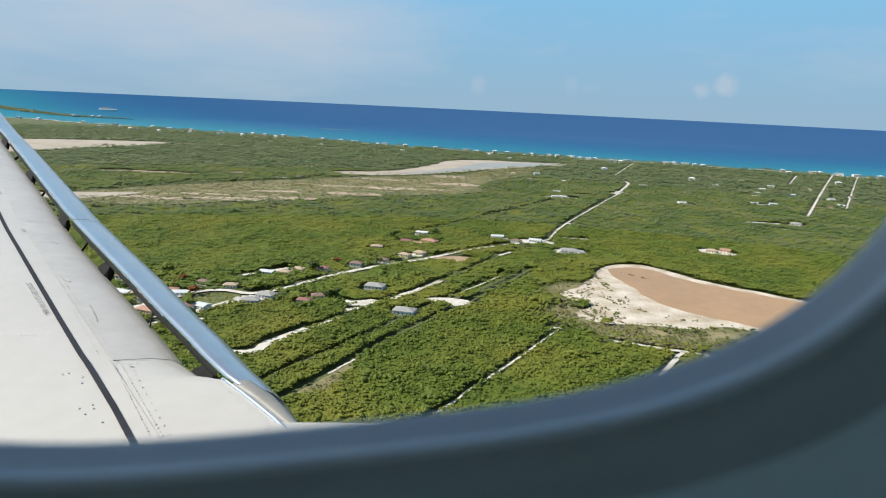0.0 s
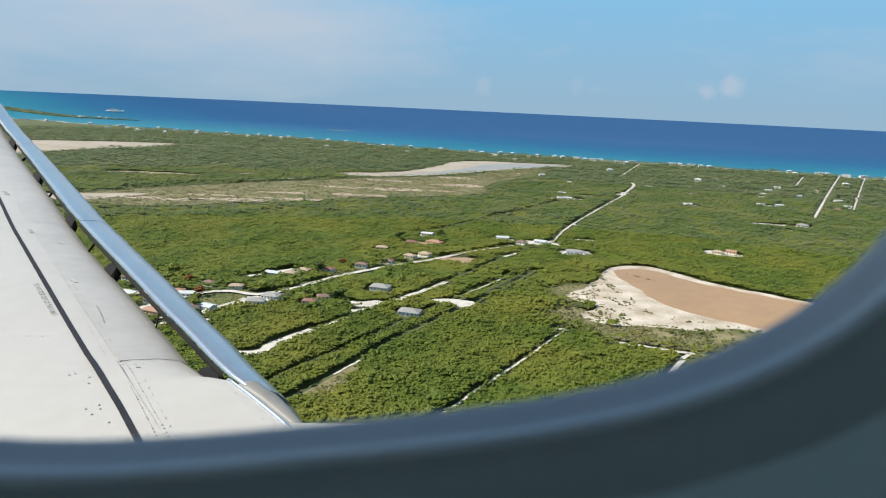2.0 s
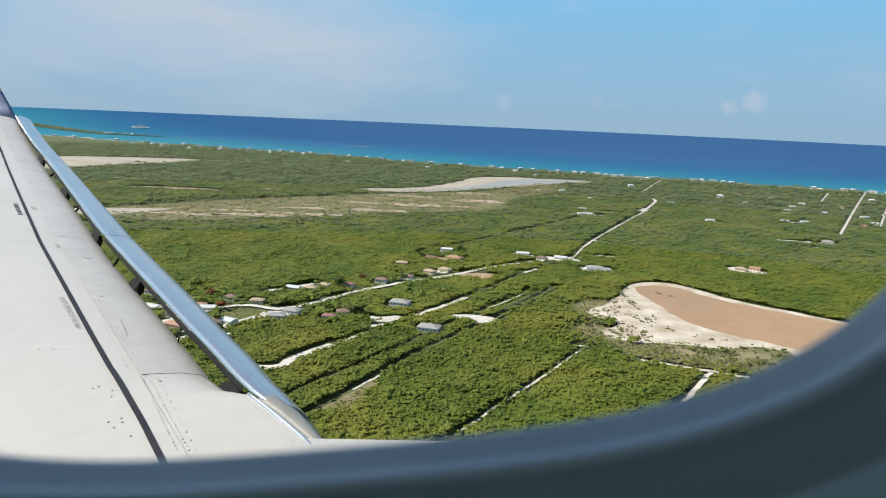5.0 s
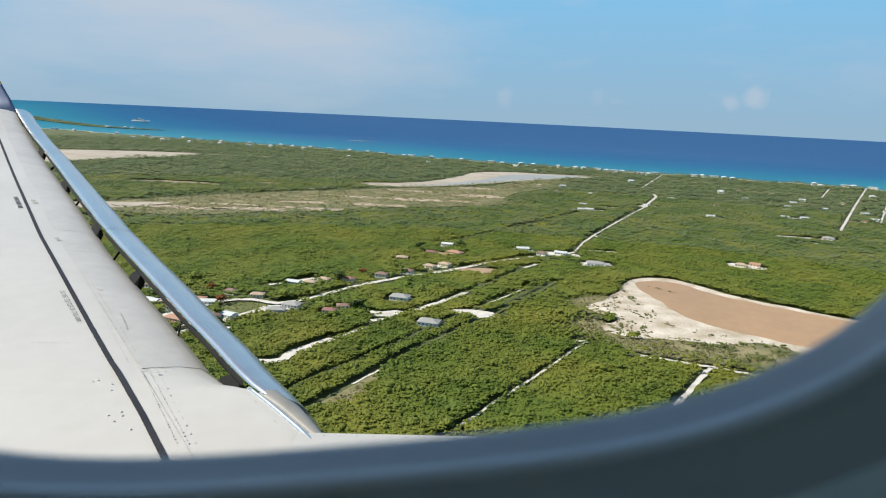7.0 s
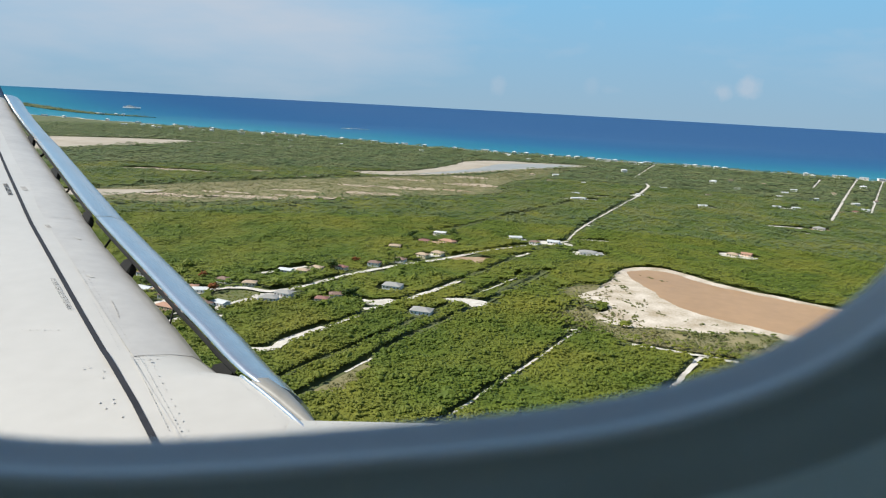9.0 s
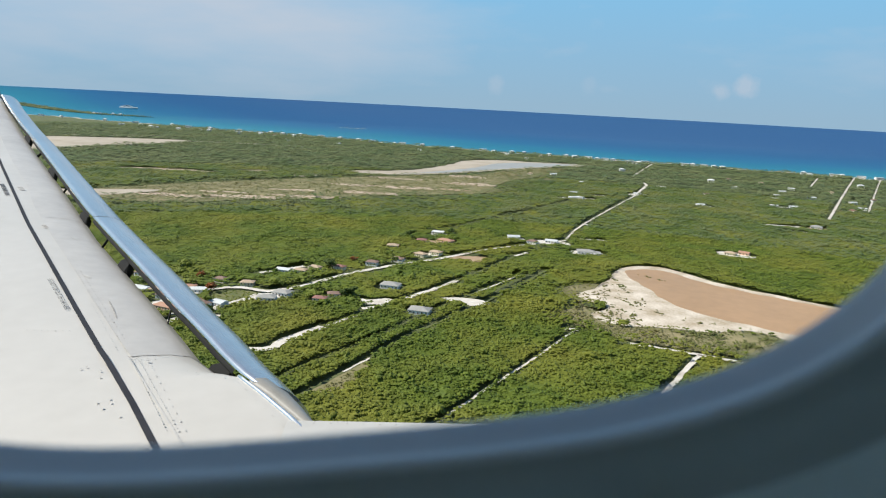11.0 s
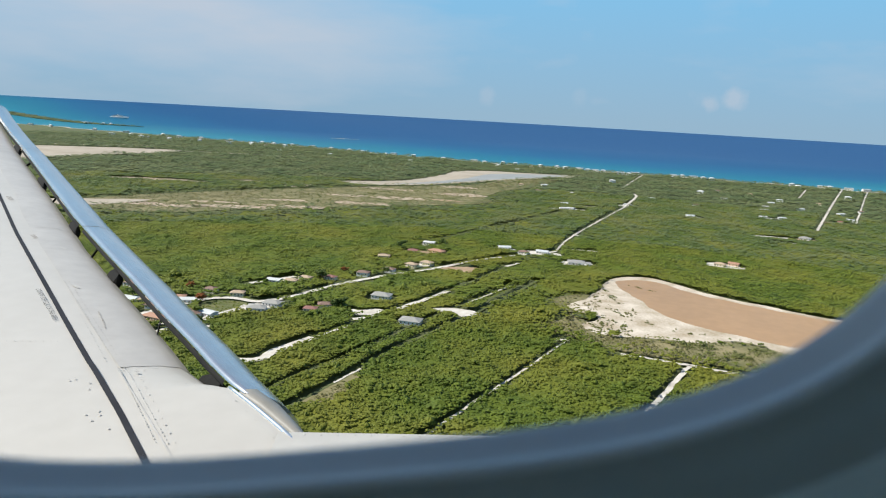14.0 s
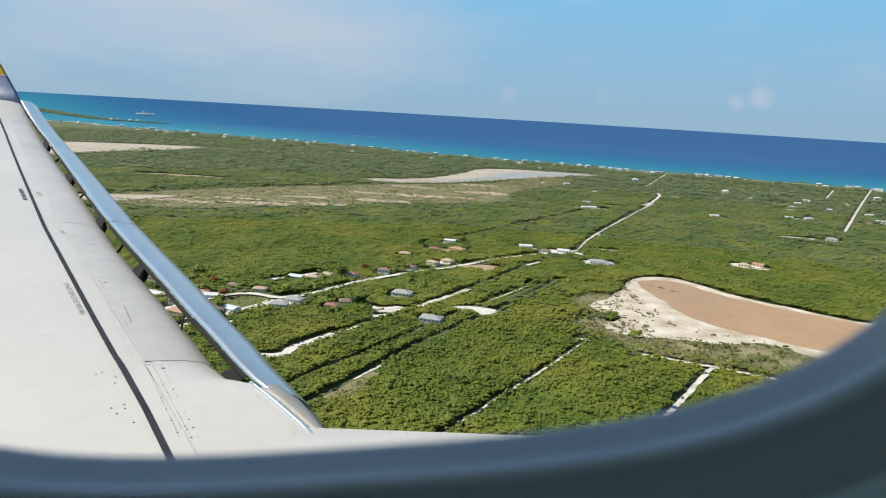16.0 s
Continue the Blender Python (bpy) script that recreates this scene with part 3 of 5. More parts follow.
# ---- houses ----
def house(name, label, w, d, h, wall, roof, pitch=0.35, hip=True, flat=False, wing=0.0, group=""):
    """A house at the origin, its front to -y: walls, roof, door and windows with sills."""
    root = new(name)
    tagged(root, label, "house", group)
    part("wall", box("wall", -w / 2, w / 2, -d / 2, d / 2, -1.0, h, WALLS[wall]), root)
    o = 0.6
    if flat:
        part("roof", box("roof", -w / 2 - o, w / 2 + o, -d / 2 - o, d / 2 + o, h + 0.002, h + 0.35, ROOFS[roof]), root)
    else:
        x, y, r = w / 2 + o, d / 2 + o, (d / 2 + o) * pitch
        run = y if hip else 0.0
        v = [(-x, -y, h), (x, -y, h), (x, y, h), (-x, y, h), (-x + run, 0, h + r), (x - run, 0, h + r),
             (-x, -y, h + 0.18), (x, -y, h + 0.18), (x, y, h + 0.18), (-x, y, h + 0.18)]
        v[4], v[5] = (-x + run, 0, h + r + 0.18), (x - run, 0, h + r + 0.18)
        f = [(0, 3, 2, 1), (0, 1, 7, 6), (1, 2, 8, 7), (2, 3, 9, 8), (3, 0, 6, 9), (6, 7, 5, 4), (8, 9, 4, 5), (7, 8, 5), (9, 6, 4)]
        part("roof", mesh_of("roof", [(p[0], p[1], p[2] + 0.002) for p in v], f, ROOFS[roof]), root)
    if wing:
        part("annex", box("annex", w / 2 + 0.003, w / 2 + wing, -d / 2 - wing * 0.6, d / 4, -1.0, h - 0.5, WALLS[wall]), root)
        part("annex_roof", box("annex_roof", w / 2 + o + 0.003, w / 2 + wing + o, -d / 2 - wing * 0.6 - o, d / 4 + o, h - 0.497, h - 0.2, ROOFS[roof]), root)
    storeys = 2 if h > 5 else 1
    n = max(2, int(w / 3.2))
    for s in range(storeys):
        for i in range(n):
            x = -w / 2 + (i + 0.5) * w / n
            if s == 0 and i == n // 2:
                part("door", box("door", x - 0.5, x + 0.5, -d / 2 - 0.06, -d / 2 + 0.02, 0.02, 2.1, ROOFS["brown"]), root)
                continue
            pane = part("window", box("window", x - 0.6, x + 0.6, -d / 2 - 0.05, -d / 2 + 0.02, 0.95 + s * 3.0, 2.15 + s * 3.0, M_GLASS), root)
            part("sill", box("sill", x - 0.7, x + 0.7, -d / 2 - 0.14, -d / 2 + 0.02, 0.85 + s * 3.0, 0.94 + s * 3.0, WALLS["white"]), pane)
    return root


KINDS = {
    "cottage": house("house", "white cottage with a brown shingled hip roof", 12, 9, 2.9, "white", "brown"),
    "cream": house("house", "cream house with a tan hip roof", 13, 9, 2.9, "cream", "tan"),
    "orange": house("house", "long peach house with orange tiled hip roof", 20, 10, 3.0, "peach", "orange"),
    "peach": house("house", "small peach house with a faded orange roof", 11, 7, 2.8, "peach", "orange", hip=False),
    "grey": house("house", "white house with a wide grey hip roof", 17, 12, 3.0, "white", "grey"),
    "villa": house("house", "large villa with grey roofs in a bush clearing", 18, 11, 3.2, "white", "grey", 0.3, wing=6.0),
    "turquoise": house("house", "turquoise wooden house with a grey roof", 11, 8, 2.8, "turquoise", "grey"),
    "red": house("house", "cream house with a dark red roof", 12, 9, 2.9, "cream", "red"),
    "pale": house("house", "low white house with pale ice-blue metal roof", 15, 10, 2.9, "white", "ice_blue", 0.25, hip=False),
    "shore": house("house", "white two-storey beach house with white roof", 14, 10, 6.0, "white", "white", 0.35),
    "block": house("house", "flat-roofed white holiday block by the beach", 23, 10, 6.2, "white", "white", flat=True),
    "ruin": house("house", "unfinished white concrete house shell", 13, 8, 2.8, "white", "white", flat=True),
}
VILLAGE = west([
    (-738, -323, "cottage"), (-741, -378, "orange"), (-705, -370, "pale"), (-691, -367, "cream"), (-691, -432, "turquoise"), (-687, -415, "grey"),
    (-669, -424, "cottage"), (-662, -442, "cottage"), (-655, -407, "orange"), (-676, -379, "cottage"), (-674, -350, "orange"), (-659, -352, "pale"),
    (-643, -386, "red"), (-632, -388, "cottage"), (-637, -402, "grey"), (-622, -381, "pale"), (-660, -312, "cottage"), (-631, -314, "cream"),
    (-606, -431, "cottage"), (-622, -457, "turquoise"), (-629, -486, "grey"), (-592, -352, "grey"), (-586, -332, "grey"), (-622, -255, "pale"),
    (-606, -250, "cream"), (-598, -232, "cream"), (-575, -219, "red"), (-542, -318, "cottage"), (-548, -336, "red")])
INLAND = west([(-503, -268, "grey"), (-550, -186, "cottage"), (-529, -158, "cottage"), (-556, -91, "cream"), (-532, -42, "red"), (-503, -30, "orange"),
               (-526, 22, "ruin"), (-512, -122, "cream"), (-498, -104, "cream"), (-371, 36, "pale"), (-395, 20, "cottage")])
INLAND += middle([(-105, -286, "grey"), (15, 6, "villa"), (-76, 59, "pale")])
INLAND += [(195, 480, "ruin"), (183, 474, "ruin"), (296, 606, "ruin"), (397, 513, "pale"), (378, 84, "cream"), (394, 92, "peach"), (538, 353, "grey"), (530, 585, "ruin"), (562, 588, "pale")]
INLAND_B = [(556, 699, "pale"), (603, 853, "pale"), (639, 932, "pale"), (661, 598, "red"), (703, 734, "pale"), (528, 1061, "cottage"), (511, 871, "pale"), (790, 1375, "shore"),
            (596, 1026, "cream"), (475, 969, "shore"), (238, 912, "ruin"), (277, 1094, "shore"), (-785, 1387, "ruin"), (-603, 1373, "pale"),
            (690, 640, "pale"), (765, 810, "cottage"), (715, 915, "cream"), (640, 770, "pale"), (835, 1110, "shore"), (575, 770, "ruin"), (350, 760, "pale"), (430, 690, "cottage"), (120, 870, "pale")]
INLAND_B += inshore([(-149, 544, "pale"), (-321, 1293, "ruin"), (-213, 735, "cottage"), (-260, 840, "cream"), (-145, 743, "ruin")])
COAST = [(-1810, 1800, "shore"), (-1465, 1760, "shore"), (-1349, 1694, "block"), (-1253, 1690, "shore"), (-937, 1660, "shore"), (-869, 1668, "shore"), (-785, 1660, "block"),
         (-461, 1520, "shore"), (-445, 1560, "block"), (-370, 1545, "shore"), (-326, 1344, "pale"), (-261, 1516, "shore"), (-156, 1510, "block"), (-115, 1466, "shore"),
         (-63, 1403, "pale"), (-20, 1495, "shore"), (38, 1443, "cream"), (113, 1490, "shore"), (140, 1480, "shore"), (183, 1484, "block"), (209, 1444, "shore"),
         (232, 1450, "block"), (256, 1446, "shore"), (307, 1411, "block"), (330, 1400, "shore"), (351, 1455, "block")]
COAST_B = [(467, 1470, "block"), (490, 1476, "shore"), (523, 1474, "block"), (548, 1450, "shore"), (570, 1440, "shore"), (790, 1440, "shore"), (870, 1440, "block"), (890, 1438, "shore"),
           (936, 1425, "block"), (980, 1420, "block"), (1040, 1415, "shore"), (-2270, 2300, "block"), (-2240, 2295, "block"), (-2130, 2312, "shore"), (-2170, 2310, "shore"), (-1000, 1690, "shore"),
           (-1130, 1690, "shore"), (-1640, 1770, "block"), (-2050, 1830, "shore"), (-2150, 1830, "block"), (-2320, 1850, "shore"), (-700, 1630, "shore"), (-620, 1600, "shore"),
           (-560, 1575, "block"), (60, 1490, "shore"), (-60, 1500, "shore"),
           (-1420, 1560, "shore"), (-1380, 1530, "block"), (-1330, 1590, "cream"), (-1290, 1540, "shore"), (-1240, 1600, "pale"), (-1180, 1560, "shore"), (-1120, 1600, "cream"),
           (-1060, 1560, "block"), (-990, 1590, "shore"), (-920, 1560, "cottage"), (-860, 1590, "shore"), (-1500, 1610, "shore"), (-1560, 1580, "block"), (-780, 1480, "ruin")]
footprints, used = [], set()
for group, places in (("village houses", VILLAGE), ("houses in the bush", INLAND), ("houses in the bush", INLAND_B), ("beach houses", COAST), ("beach houses", COAST_B)):
    for k, (x, y, kind) in enumerate(places):
        turn = random.Random(int(x * 7 + y)).uniform(-25, 25)
        m = pose(x, y, 2.6 + (swell(math.hypot(x - EYE.x, y - EYE.y)) if y > 2100 else 0.0), 0, 0, turn)
        if group == "village houses":
            m = m @ Matrix.Scale(0.9, 4)
        if kind in used:
            ob = copy_thing(KINDS[kind], m)
        else:
            ob = KINDS[kind]
            ob.matrix_basis = m
            used.add(kind)
        tagged(ob, group=group)
        footprints.append((x, y, 13.0 if kind in ("villa", "block", "orange", "grey") else 8.5))


# ---- bush and trees ----
def crown_template(sub, low, rough, seed):
    bm = bmesh.new()
    bmesh.ops.create_icosphere(bm, subdivisions=sub, radius=1.0)
    for v in bm.verts:
        n = noise.noise(v.co * 1.7 + Vector((seed * 7.1, 0, 0))) + 0.6 * noise.noise(v.co * 4.1 + Vector((0, seed * 3.3, 0)))
        v.co *= 1 + rough * n
    bmesh.ops.delete(bm, geom=[f for f in bm.faces if f.calc_center_median().z < low], context="FACES")
    bm.verts.index_update()
    v = np.array([v.co[:] for v in bm.verts])
    f = np.array([[x.index for x in p.verts] for p in bm.faces])
    bm.free()
    return v, f


def keep_out(x, y, margin=0.0):
    out = np.zeros(len(x), bool)
    for poly in (LAKE, SALT, PAN, PAN_C, PAN_D, GREEN, *clearings):
        lo, hi = poly.min(0) - 5, poly.max(0) + 5
        near = (x > lo[0]) & (x < hi[0]) & (y > lo[1]) & (y < hi[1]) & ~out
        if near.any():
            out[near] = inside(x[near], y[near], poly)
    for line, r in lines:
        lo, hi = line.min(0) - r, line.max(0) + r
        near = (x > lo[0]) & (x < hi[0]) & (y > lo[1]) & (y < hi[1]) & ~out
        if near.any():
            out[near] = from_line(x[near], y[near], line) < r + margin
    for hx, hy, r in footprints:
        out |= (np.abs(x - hx) < r * 0.85) & (y - hy < r * 0.6) & (y - hy > -r * 0.78)
    return out | (y > shore(x) - 14)


def scatter(name, label, x, y, size, tall, templates, material, seed, squash=0.7):
    """One mesh of many crowns, each turned and sized by chance."""
    rng = np.random.default_rng(seed)
    V, Fc, base = [], [], 0
    which = rng.integers(0, len(templates), len(x))
    for k, (tv, tf) in enumerate(templates):
        s = which == k
        n = int(s.sum())
        if not n:
            continue
        w, c, h = rng.uniform(0, math.tau, n), size[s], tall[s]
        ca, sa, thin = np.cos(w)[:, None], np.sin(w)[:, None], rng.uniform(0.7, 1.45, n)[:, None]
        px = (tv[:, 0] * ca - tv[:, 1] * sa) * c[:, None] * thin + x[s][:, None]
        py = (tv[:, 0] * sa + tv[:, 1] * ca) * c[:, None] / thin + y[s][:, None]
        pz = np.maximum(tv[:, 2] * c[:, None] * squash * rng.uniform(0.7, 1.35, n)[:, None] + h[:, None], 0.8)
        V.append(np.stack([px, py, pz], -1).reshape(-1, 3))
        Fc.append((tf[None] + (np.arange(n) * len(tv))[:, None, None]).reshape(-1, 3) + base)
        base += n * len(tv)
    V, Fc = np.concatenate(V).astype(np.float32), np.concatenate(Fc).astype(np.int32)
    me = bpy.data.meshes.new(name)
    me.vertices.add(len(V))
    me.vertices.foreach_set("co", V.ravel())
    me.loops.add(Fc.size)
    me.loops.foreach_set("vertex_index", Fc.ravel())
    me.polygons.add(len(Fc))
    me.polygons.foreach_set("loop_start", np.arange(0, Fc.size, 3, dtype=np.int32))
    me.polygons.foreach_set("use_smooth", np.zeros(len(Fc), bool))
    me.materials.append(material)
    me.update(calc_edges=True)
    return tagged(new(name, me), label, "trees", "", "stuff")


def clump_template(lobes, low, seed, sub=1):
    """A crown of several uneven lobes: one in the middle, the rest crowded round it."""
    rng, V, F, base = random.Random(seed), [], [], 0
    for k in range(lobes):
        v, f = crown_template(sub, low, 0.5, seed * 13 + k)
        w, q = rng.uniform(0, math.tau) + k * 2.4, 0.0 if k == 0 else rng.uniform(0.45, 0.85)
        c = rng.uniform(0.55, 0.75) if k == 0 else rng.uniform(0.30, 0.58)
        V.append(v * (c, c, c * rng.uniform(0.8, 1.3)) + (q * math.cos(w), q * math.sin(w), rng.uniform(-0.35, 0.2) if k else 0.15))
        F.append(f + base)
        base += len(v)
    return np.concatenate(V), np.concatenate(F)


def grid(step, x0, x1, y0, y1, seed):
    rng = np.random.default_rng(seed)
    gx, gy = np.meshgrid(np.arange(x0, x1, step), np.arange(y0, y1, step))
    gx = gx + 0.37 * gy
    gx = x0 + (gx - x0) % (x1 - x0)
    return (gx + rng.uniform(-0.6, 0.6, gx.shape) * step).ravel(), (gy + rng.uniform(-0.6, 0.6, gy.shape) * step).ravel()


def seen_arc(x, y):
    r = np.hypot(x - EYE.x, y - EYE.y)
    a = np.degrees(np.arctan2(-(x - EYE.x), y - EYE.y)) - 12.5
    return r, np.abs(a) < 36.0


def growth(x, y):
    """Broad differences in the height of the bush."""
    return np.array([noise.noise((a / 45, b / 45, 5.0)) + 0.75 * noise.noise((a / 12, b / 12, 9.0)) for a, b in zip(x, y)])


RICH = [clump_template(8, -0.1, 70 + k) for k in range(5)]
MIDDLE = [clump_template(4, 0.12, 10 + k) for k in range(9)]
ROUGH = [clump_template(3, 0.15, 20 + k) for k in range(9)]
SPARSE = [clump_template(2, 0.3, 30 + k) for k in range(9)]
CAPS = [crown_template(1, 0.5, 0.40, 40 + k) for k in range(6)]


def plant(name, label, step, near, far, size, templates, seed, arc=True, squash=0.7, leaf=M_LEAF):
    x, y = grid(step, -2600, 1900, -720, 1900, seed)
    r, within = seen_arc(x, y)
    s = (r > near) & (r < far) & (within if arc else ~within)
    x, y = x[s], y[s]
    s = ~keep_out(x, y, 0.45 * size)
    x, y = x[s], y[s]
    rng = np.random.default_rng(seed + 1)
    dry = inside(x + rng.normal(0, 22, len(x)), y + rng.normal(0, 42, len(x)), MARSH) | inside(x + rng.normal(0, 6, len(x)), y + rng.normal(0, 9, len(x)), SCRUB) | inside(x, y, FELLED) | inside(x, y, BARE[-1]) | inside(x, y, BARE[-2])
    g = growth(x, y)
    c = size * np.clip(np.exp(rng.normal(-0.08, 0.38, len(x))), 0.4, 2.1) * (1 + 0.3 * g)
    h = 4.5 + rng.uniform(0.0, 0.7, len(x)) + 2.1 * g + 0.4 * (c - size)
    keep = ~dry
    scatter(name, label, x[keep], y[keep], c[keep], h[keep], templates, leaf, seed + 2, squash)
    lake_side = dry & (np.hypot(x - 330, y + 200) < 260)
    clump = np.array([noise.noise((a / 14, b / 14, 8.0)) for a, b in zip(x[dry], y[dry])]) if dry.any() else np.zeros(0)
    odds = np.zeros(len(x))
    odds[dry] = np.where(lake_side[dry], 0.62, 0.72) + 1.0 * clump
    thin = dry & (rng.uniform(0, 1, len(x)) < odds)
    if thin.any():
        scatter("scrub", "dry grey-green scrub bushes on bare ground", x[thin], y[thin], c[thin] * np.where(lake_side[thin], 0.8, 0.85), 2.7 + 0.5 * lake_side[thin], templates, M_DRY, seed + 3, squash)


def thicket(step, near, far, leaf, label, seed):
    """The closed mass of twigs and leaves under the crowns."""
    gx, gy = np.meshgrid(np.arange(-1900, 1300, step), np.arange(-720, 1560, step))
    n, m = gx.shape
    rng = np.random.default_rng(seed)
    x, y = (gx + rng.uniform(-0.3, 0.3, gx.shape) * step).ravel(), (gy + rng.uniform(-0.3, 0.3, gy.shape) * step).ravel()
    r, within = seen_arc(x, y)
    ok = np.flatnonzero((r > near) & (r < far) & within)
    ok = ok[~keep_out(x[ok], y[ok], 1.2)]
    edge_x, edge_y = x[ok] + rng.normal(0, 22, len(ok)), y[ok] + rng.normal(0, 42, len(ok))
    ok = ok[~(inside(x[ok], y[ok], MARSH) | inside(edge_x, edge_y, MARSH) | inside(x[ok] + rng.normal(0, 5, len(ok)), y[ok] + rng.normal(0, 7, len(ok)), SCRUB) | inside(x[ok], y[ok], SCRUB) | inside(x[ok], y[ok], FELLED) | inside(x[ok], y[ok], BARE[-1]) | inside(x[ok], y[ok], BARE[-2]))]
    place = np.full(n * m, -1)
    place[ok] = np.arange(len(ok))
    z = 4.6 + 1.9 * growth(x[ok], y[ok]) + rng.uniform(-0.5, 0.7, len(ok))
    i = (np.arange(n - 1)[:, None] * m + np.arange(m - 1)[None]).ravel()
    quad = place[np.stack([i, i + 1, i + m + 1, i + m], -1)]
    quad = quad[(quad >= 0).all(1)]
    me = mesh_of("thicket", np.stack([x[ok], y[ok], z], -1).tolist(), quad.tolist(), leaf)
    return tagged(new("thicket", me), label, "bushes", "", "stuff")


thicket(3.0, 275, 560, M_LEAF, "closed green undergrowth between the crowns", 201)
thicket(6.0, 545, 1520, M_LEAF, "closed green undergrowth between the farther crowns", 202)
plant("bush", "dense green coppice of low broadleaf trees", 1.62, 280, 520, 1.16, ROUGH, 101, squash=0.55)
plant("bush", "taller round trees standing out of the coppice", 15.0, 280, 640, 2.6, RICH, 141, squash=0.62)
plant("bush", "dense green coppice of low broadleaf trees", 2.4, 520, 900, 1.5, SPARSE, 111, squash=0.5)
# from 900 m out the leaf colour carries the haze of the distance
plant("bush", "green coppice in the middle distance", 3.9, 900, 1500, 2.4, SPARSE, 151, squash=0.42, leaf=M_LEAF_HAZED)
plant("bush", "distant green coppice reaching to the beach", 6.5, 1500, 3000, 4.0, CAPS, 121, squash=0.26, leaf=M_LEAF_HAZED)
plant("bush", "green coppice of low trees round the village", 20.0, 200, 2600, 12.0, CAPS, 131, arc=False, squash=0.25)

rng = np.random.default_rng(77)
x, y = rng.uniform(215, 540, 9000), rng.uniform(-310, -60, 9000)
s = inside(x, y, SALT) & ~inside(x, y, LAKE)
x, y = x[s], y[s]
shore_gap = from_line(x, y, np.r_[LAKE, LAKE[:1]])
clump = np.array([noise.noise((a / 11, b / 11, 2.0)) for a, b in zip(x, y)])
s = (shore_gap > 16) & (clump + rng.uniform(-0.25, 0.25, len(x)) + 0.3 * (x < 268) + 0.15 * (shore_gap > 60) > 0.40)
scatter("scrub", "low dry bushes dotted over the salt flat", x[s], y[s], rng.uniform(0.7, 2.0, s.sum()), np.full(s.sum(), 3.0), ROUGH, M_DRY, 78, 0.5)

# bushes on the low headland and on the village green
rng = np.random.default_rng(91)
x, y = rng.uniform(-2750, -1960, 900), rng.uniform(2260, 2350, 900)
s = inside(x, y, spit)
x, y = x[s], y[s]
scatter("bush", "low coastal bushes on the headland", x, y, rng.uniform(3.0, 6.5, len(x)), np.array([swell(math.hypot(a - EYE.x, b - EYE.y)) for a, b in zip(x, y)]) + 3.0, CAPS, M_LEAF_HAZED, 92, 0.5)
x, y = rng.uniform(GREEN[:, 0].min(), GREEN[:, 0].max(), 260), rng.uniform(GREEN[:, 1].min(), GREEN[:, 1].max(), 260)
s = inside(x, y, GREEN)
scatter("scrub", "small bushes dotted over the grass field", x[s], y[s], rng.uniform(0.4, 1.1, s.sum()), np.full(s.sum(), 2.8), ROUGH, M_LEAF, 93, 0.6)

snag = np.array([(272.0, -64.0), (279.0, -68.0), (281.0, -70.5), (283.0, -71.0), (290.0, -77.0), (292.5, -78.0), (295.0, -78.5)])
scatter("snags", "dark bushes standing in the brown lake", snag[:, 0], snag[:, 1], np.array([1.0, 1.3, 1.1, 0.9, 1.4, 1.2, 0.8]), np.full(7, 3.2), MIDDLE, M_DRY, 79, 0.7)

# ---- village trees, palms and the yacht off the headland ----
M_BARK = plain("grey_bark", (0.10, 0.085, 0.06), (0.22, 0.19, 0.15), 2.0, 0.9, fine=14.0)
M_FROND = foliage("palm_fronds", (0.07, 0.105, 0.025), (0.13, 0.165, 0.04), (0.19, 0.19, 0.05))
M_MANGO = foliage("dark_broad_leaves", (0.050, 0.085, 0.018), (0.100, 0.145, 0.028), (0.14, 0.165, 0.035))
M_FLAME = foliage("flame_tree_blossom", (0.22, 0.07, 0.025), (0.36, 0.12, 0.035), (0.20, 0.15, 0.04))


def limb(a, b, r0, r1, n=6):
    d = (Vector(b) - Vector(a)).normalized()
    e = d.orthogonal().normalized()
    g = d.cross(e)
    return [[Vector(p) + (e * math.cos(w) + g * math.sin(w)) * r for w in (k * math.tau / n for k in range(n))] for p, r in ((a, r0), (b, r1))]


def join(pieces):
    V, F, base = [], [], 0
    for v, f in pieces:
        V += [tuple(p) for p in v]
        F += [tuple(i + base for i in q) for q in f]
        base += len(v)
    return V, F


def limb_mesh(rings):
    n = len(rings[0])
    return rings[0] + rings[1], [(j, (j + 1) % n, n + (j + 1) % n, n + j) for j in range(n)] + [tuple(range(n, 2 * n))]


def broad_tree(label, leaf, height, spread, seed):
    """A short forked trunk under a wide crown of many leaf clumps with gaps between them."""
    rng, root = random.Random(seed), new("tree")
    tagged(root, label, "tree", "village trees")
    top = height * 0.45
    wood = [limb_mesh(limb((0, 0, -0.5), (0.2, 0.1, top), 0.32, 0.2))]
    tips = []
    for k in range(6):
        w, q = k * math.tau / 6 + rng.uniform(-0.4, 0.4), rng.uniform(0.35, 0.75) * spread
        tips.append((q * math.cos(w), q * math.sin(w), height * rng.uniform(0.62, 0.9)))
        wood.append(limb_mesh(limb((0.2, 0.1, top * 0.9), tips[-1], 0.16, 0.05, 5)))
    part("trunk", mesh_of("trunk", *join(wood), M_BARK, True), root)
    clumps = []
    for k in range(58):
        tx, ty, tz = rng.choice(tips + [(0, 0, height * 0.86)])
        v, f = crown_template(1, -0.35, 0.55, seed * 31 + k)
        r = rng.uniform(0.16, 0.34) * spread
        c = (tx + rng.gauss(0, 0.22) * spread, ty + rng.gauss(0, 0.22) * spread, min(tz + rng.gauss(0, 0.10) * height, height))
        clumps.append((v * (r, r, r * 0.62) + c, f.tolist()))
    part("crown", mesh_of("crown", *join(clumps), leaf), root)
    return root


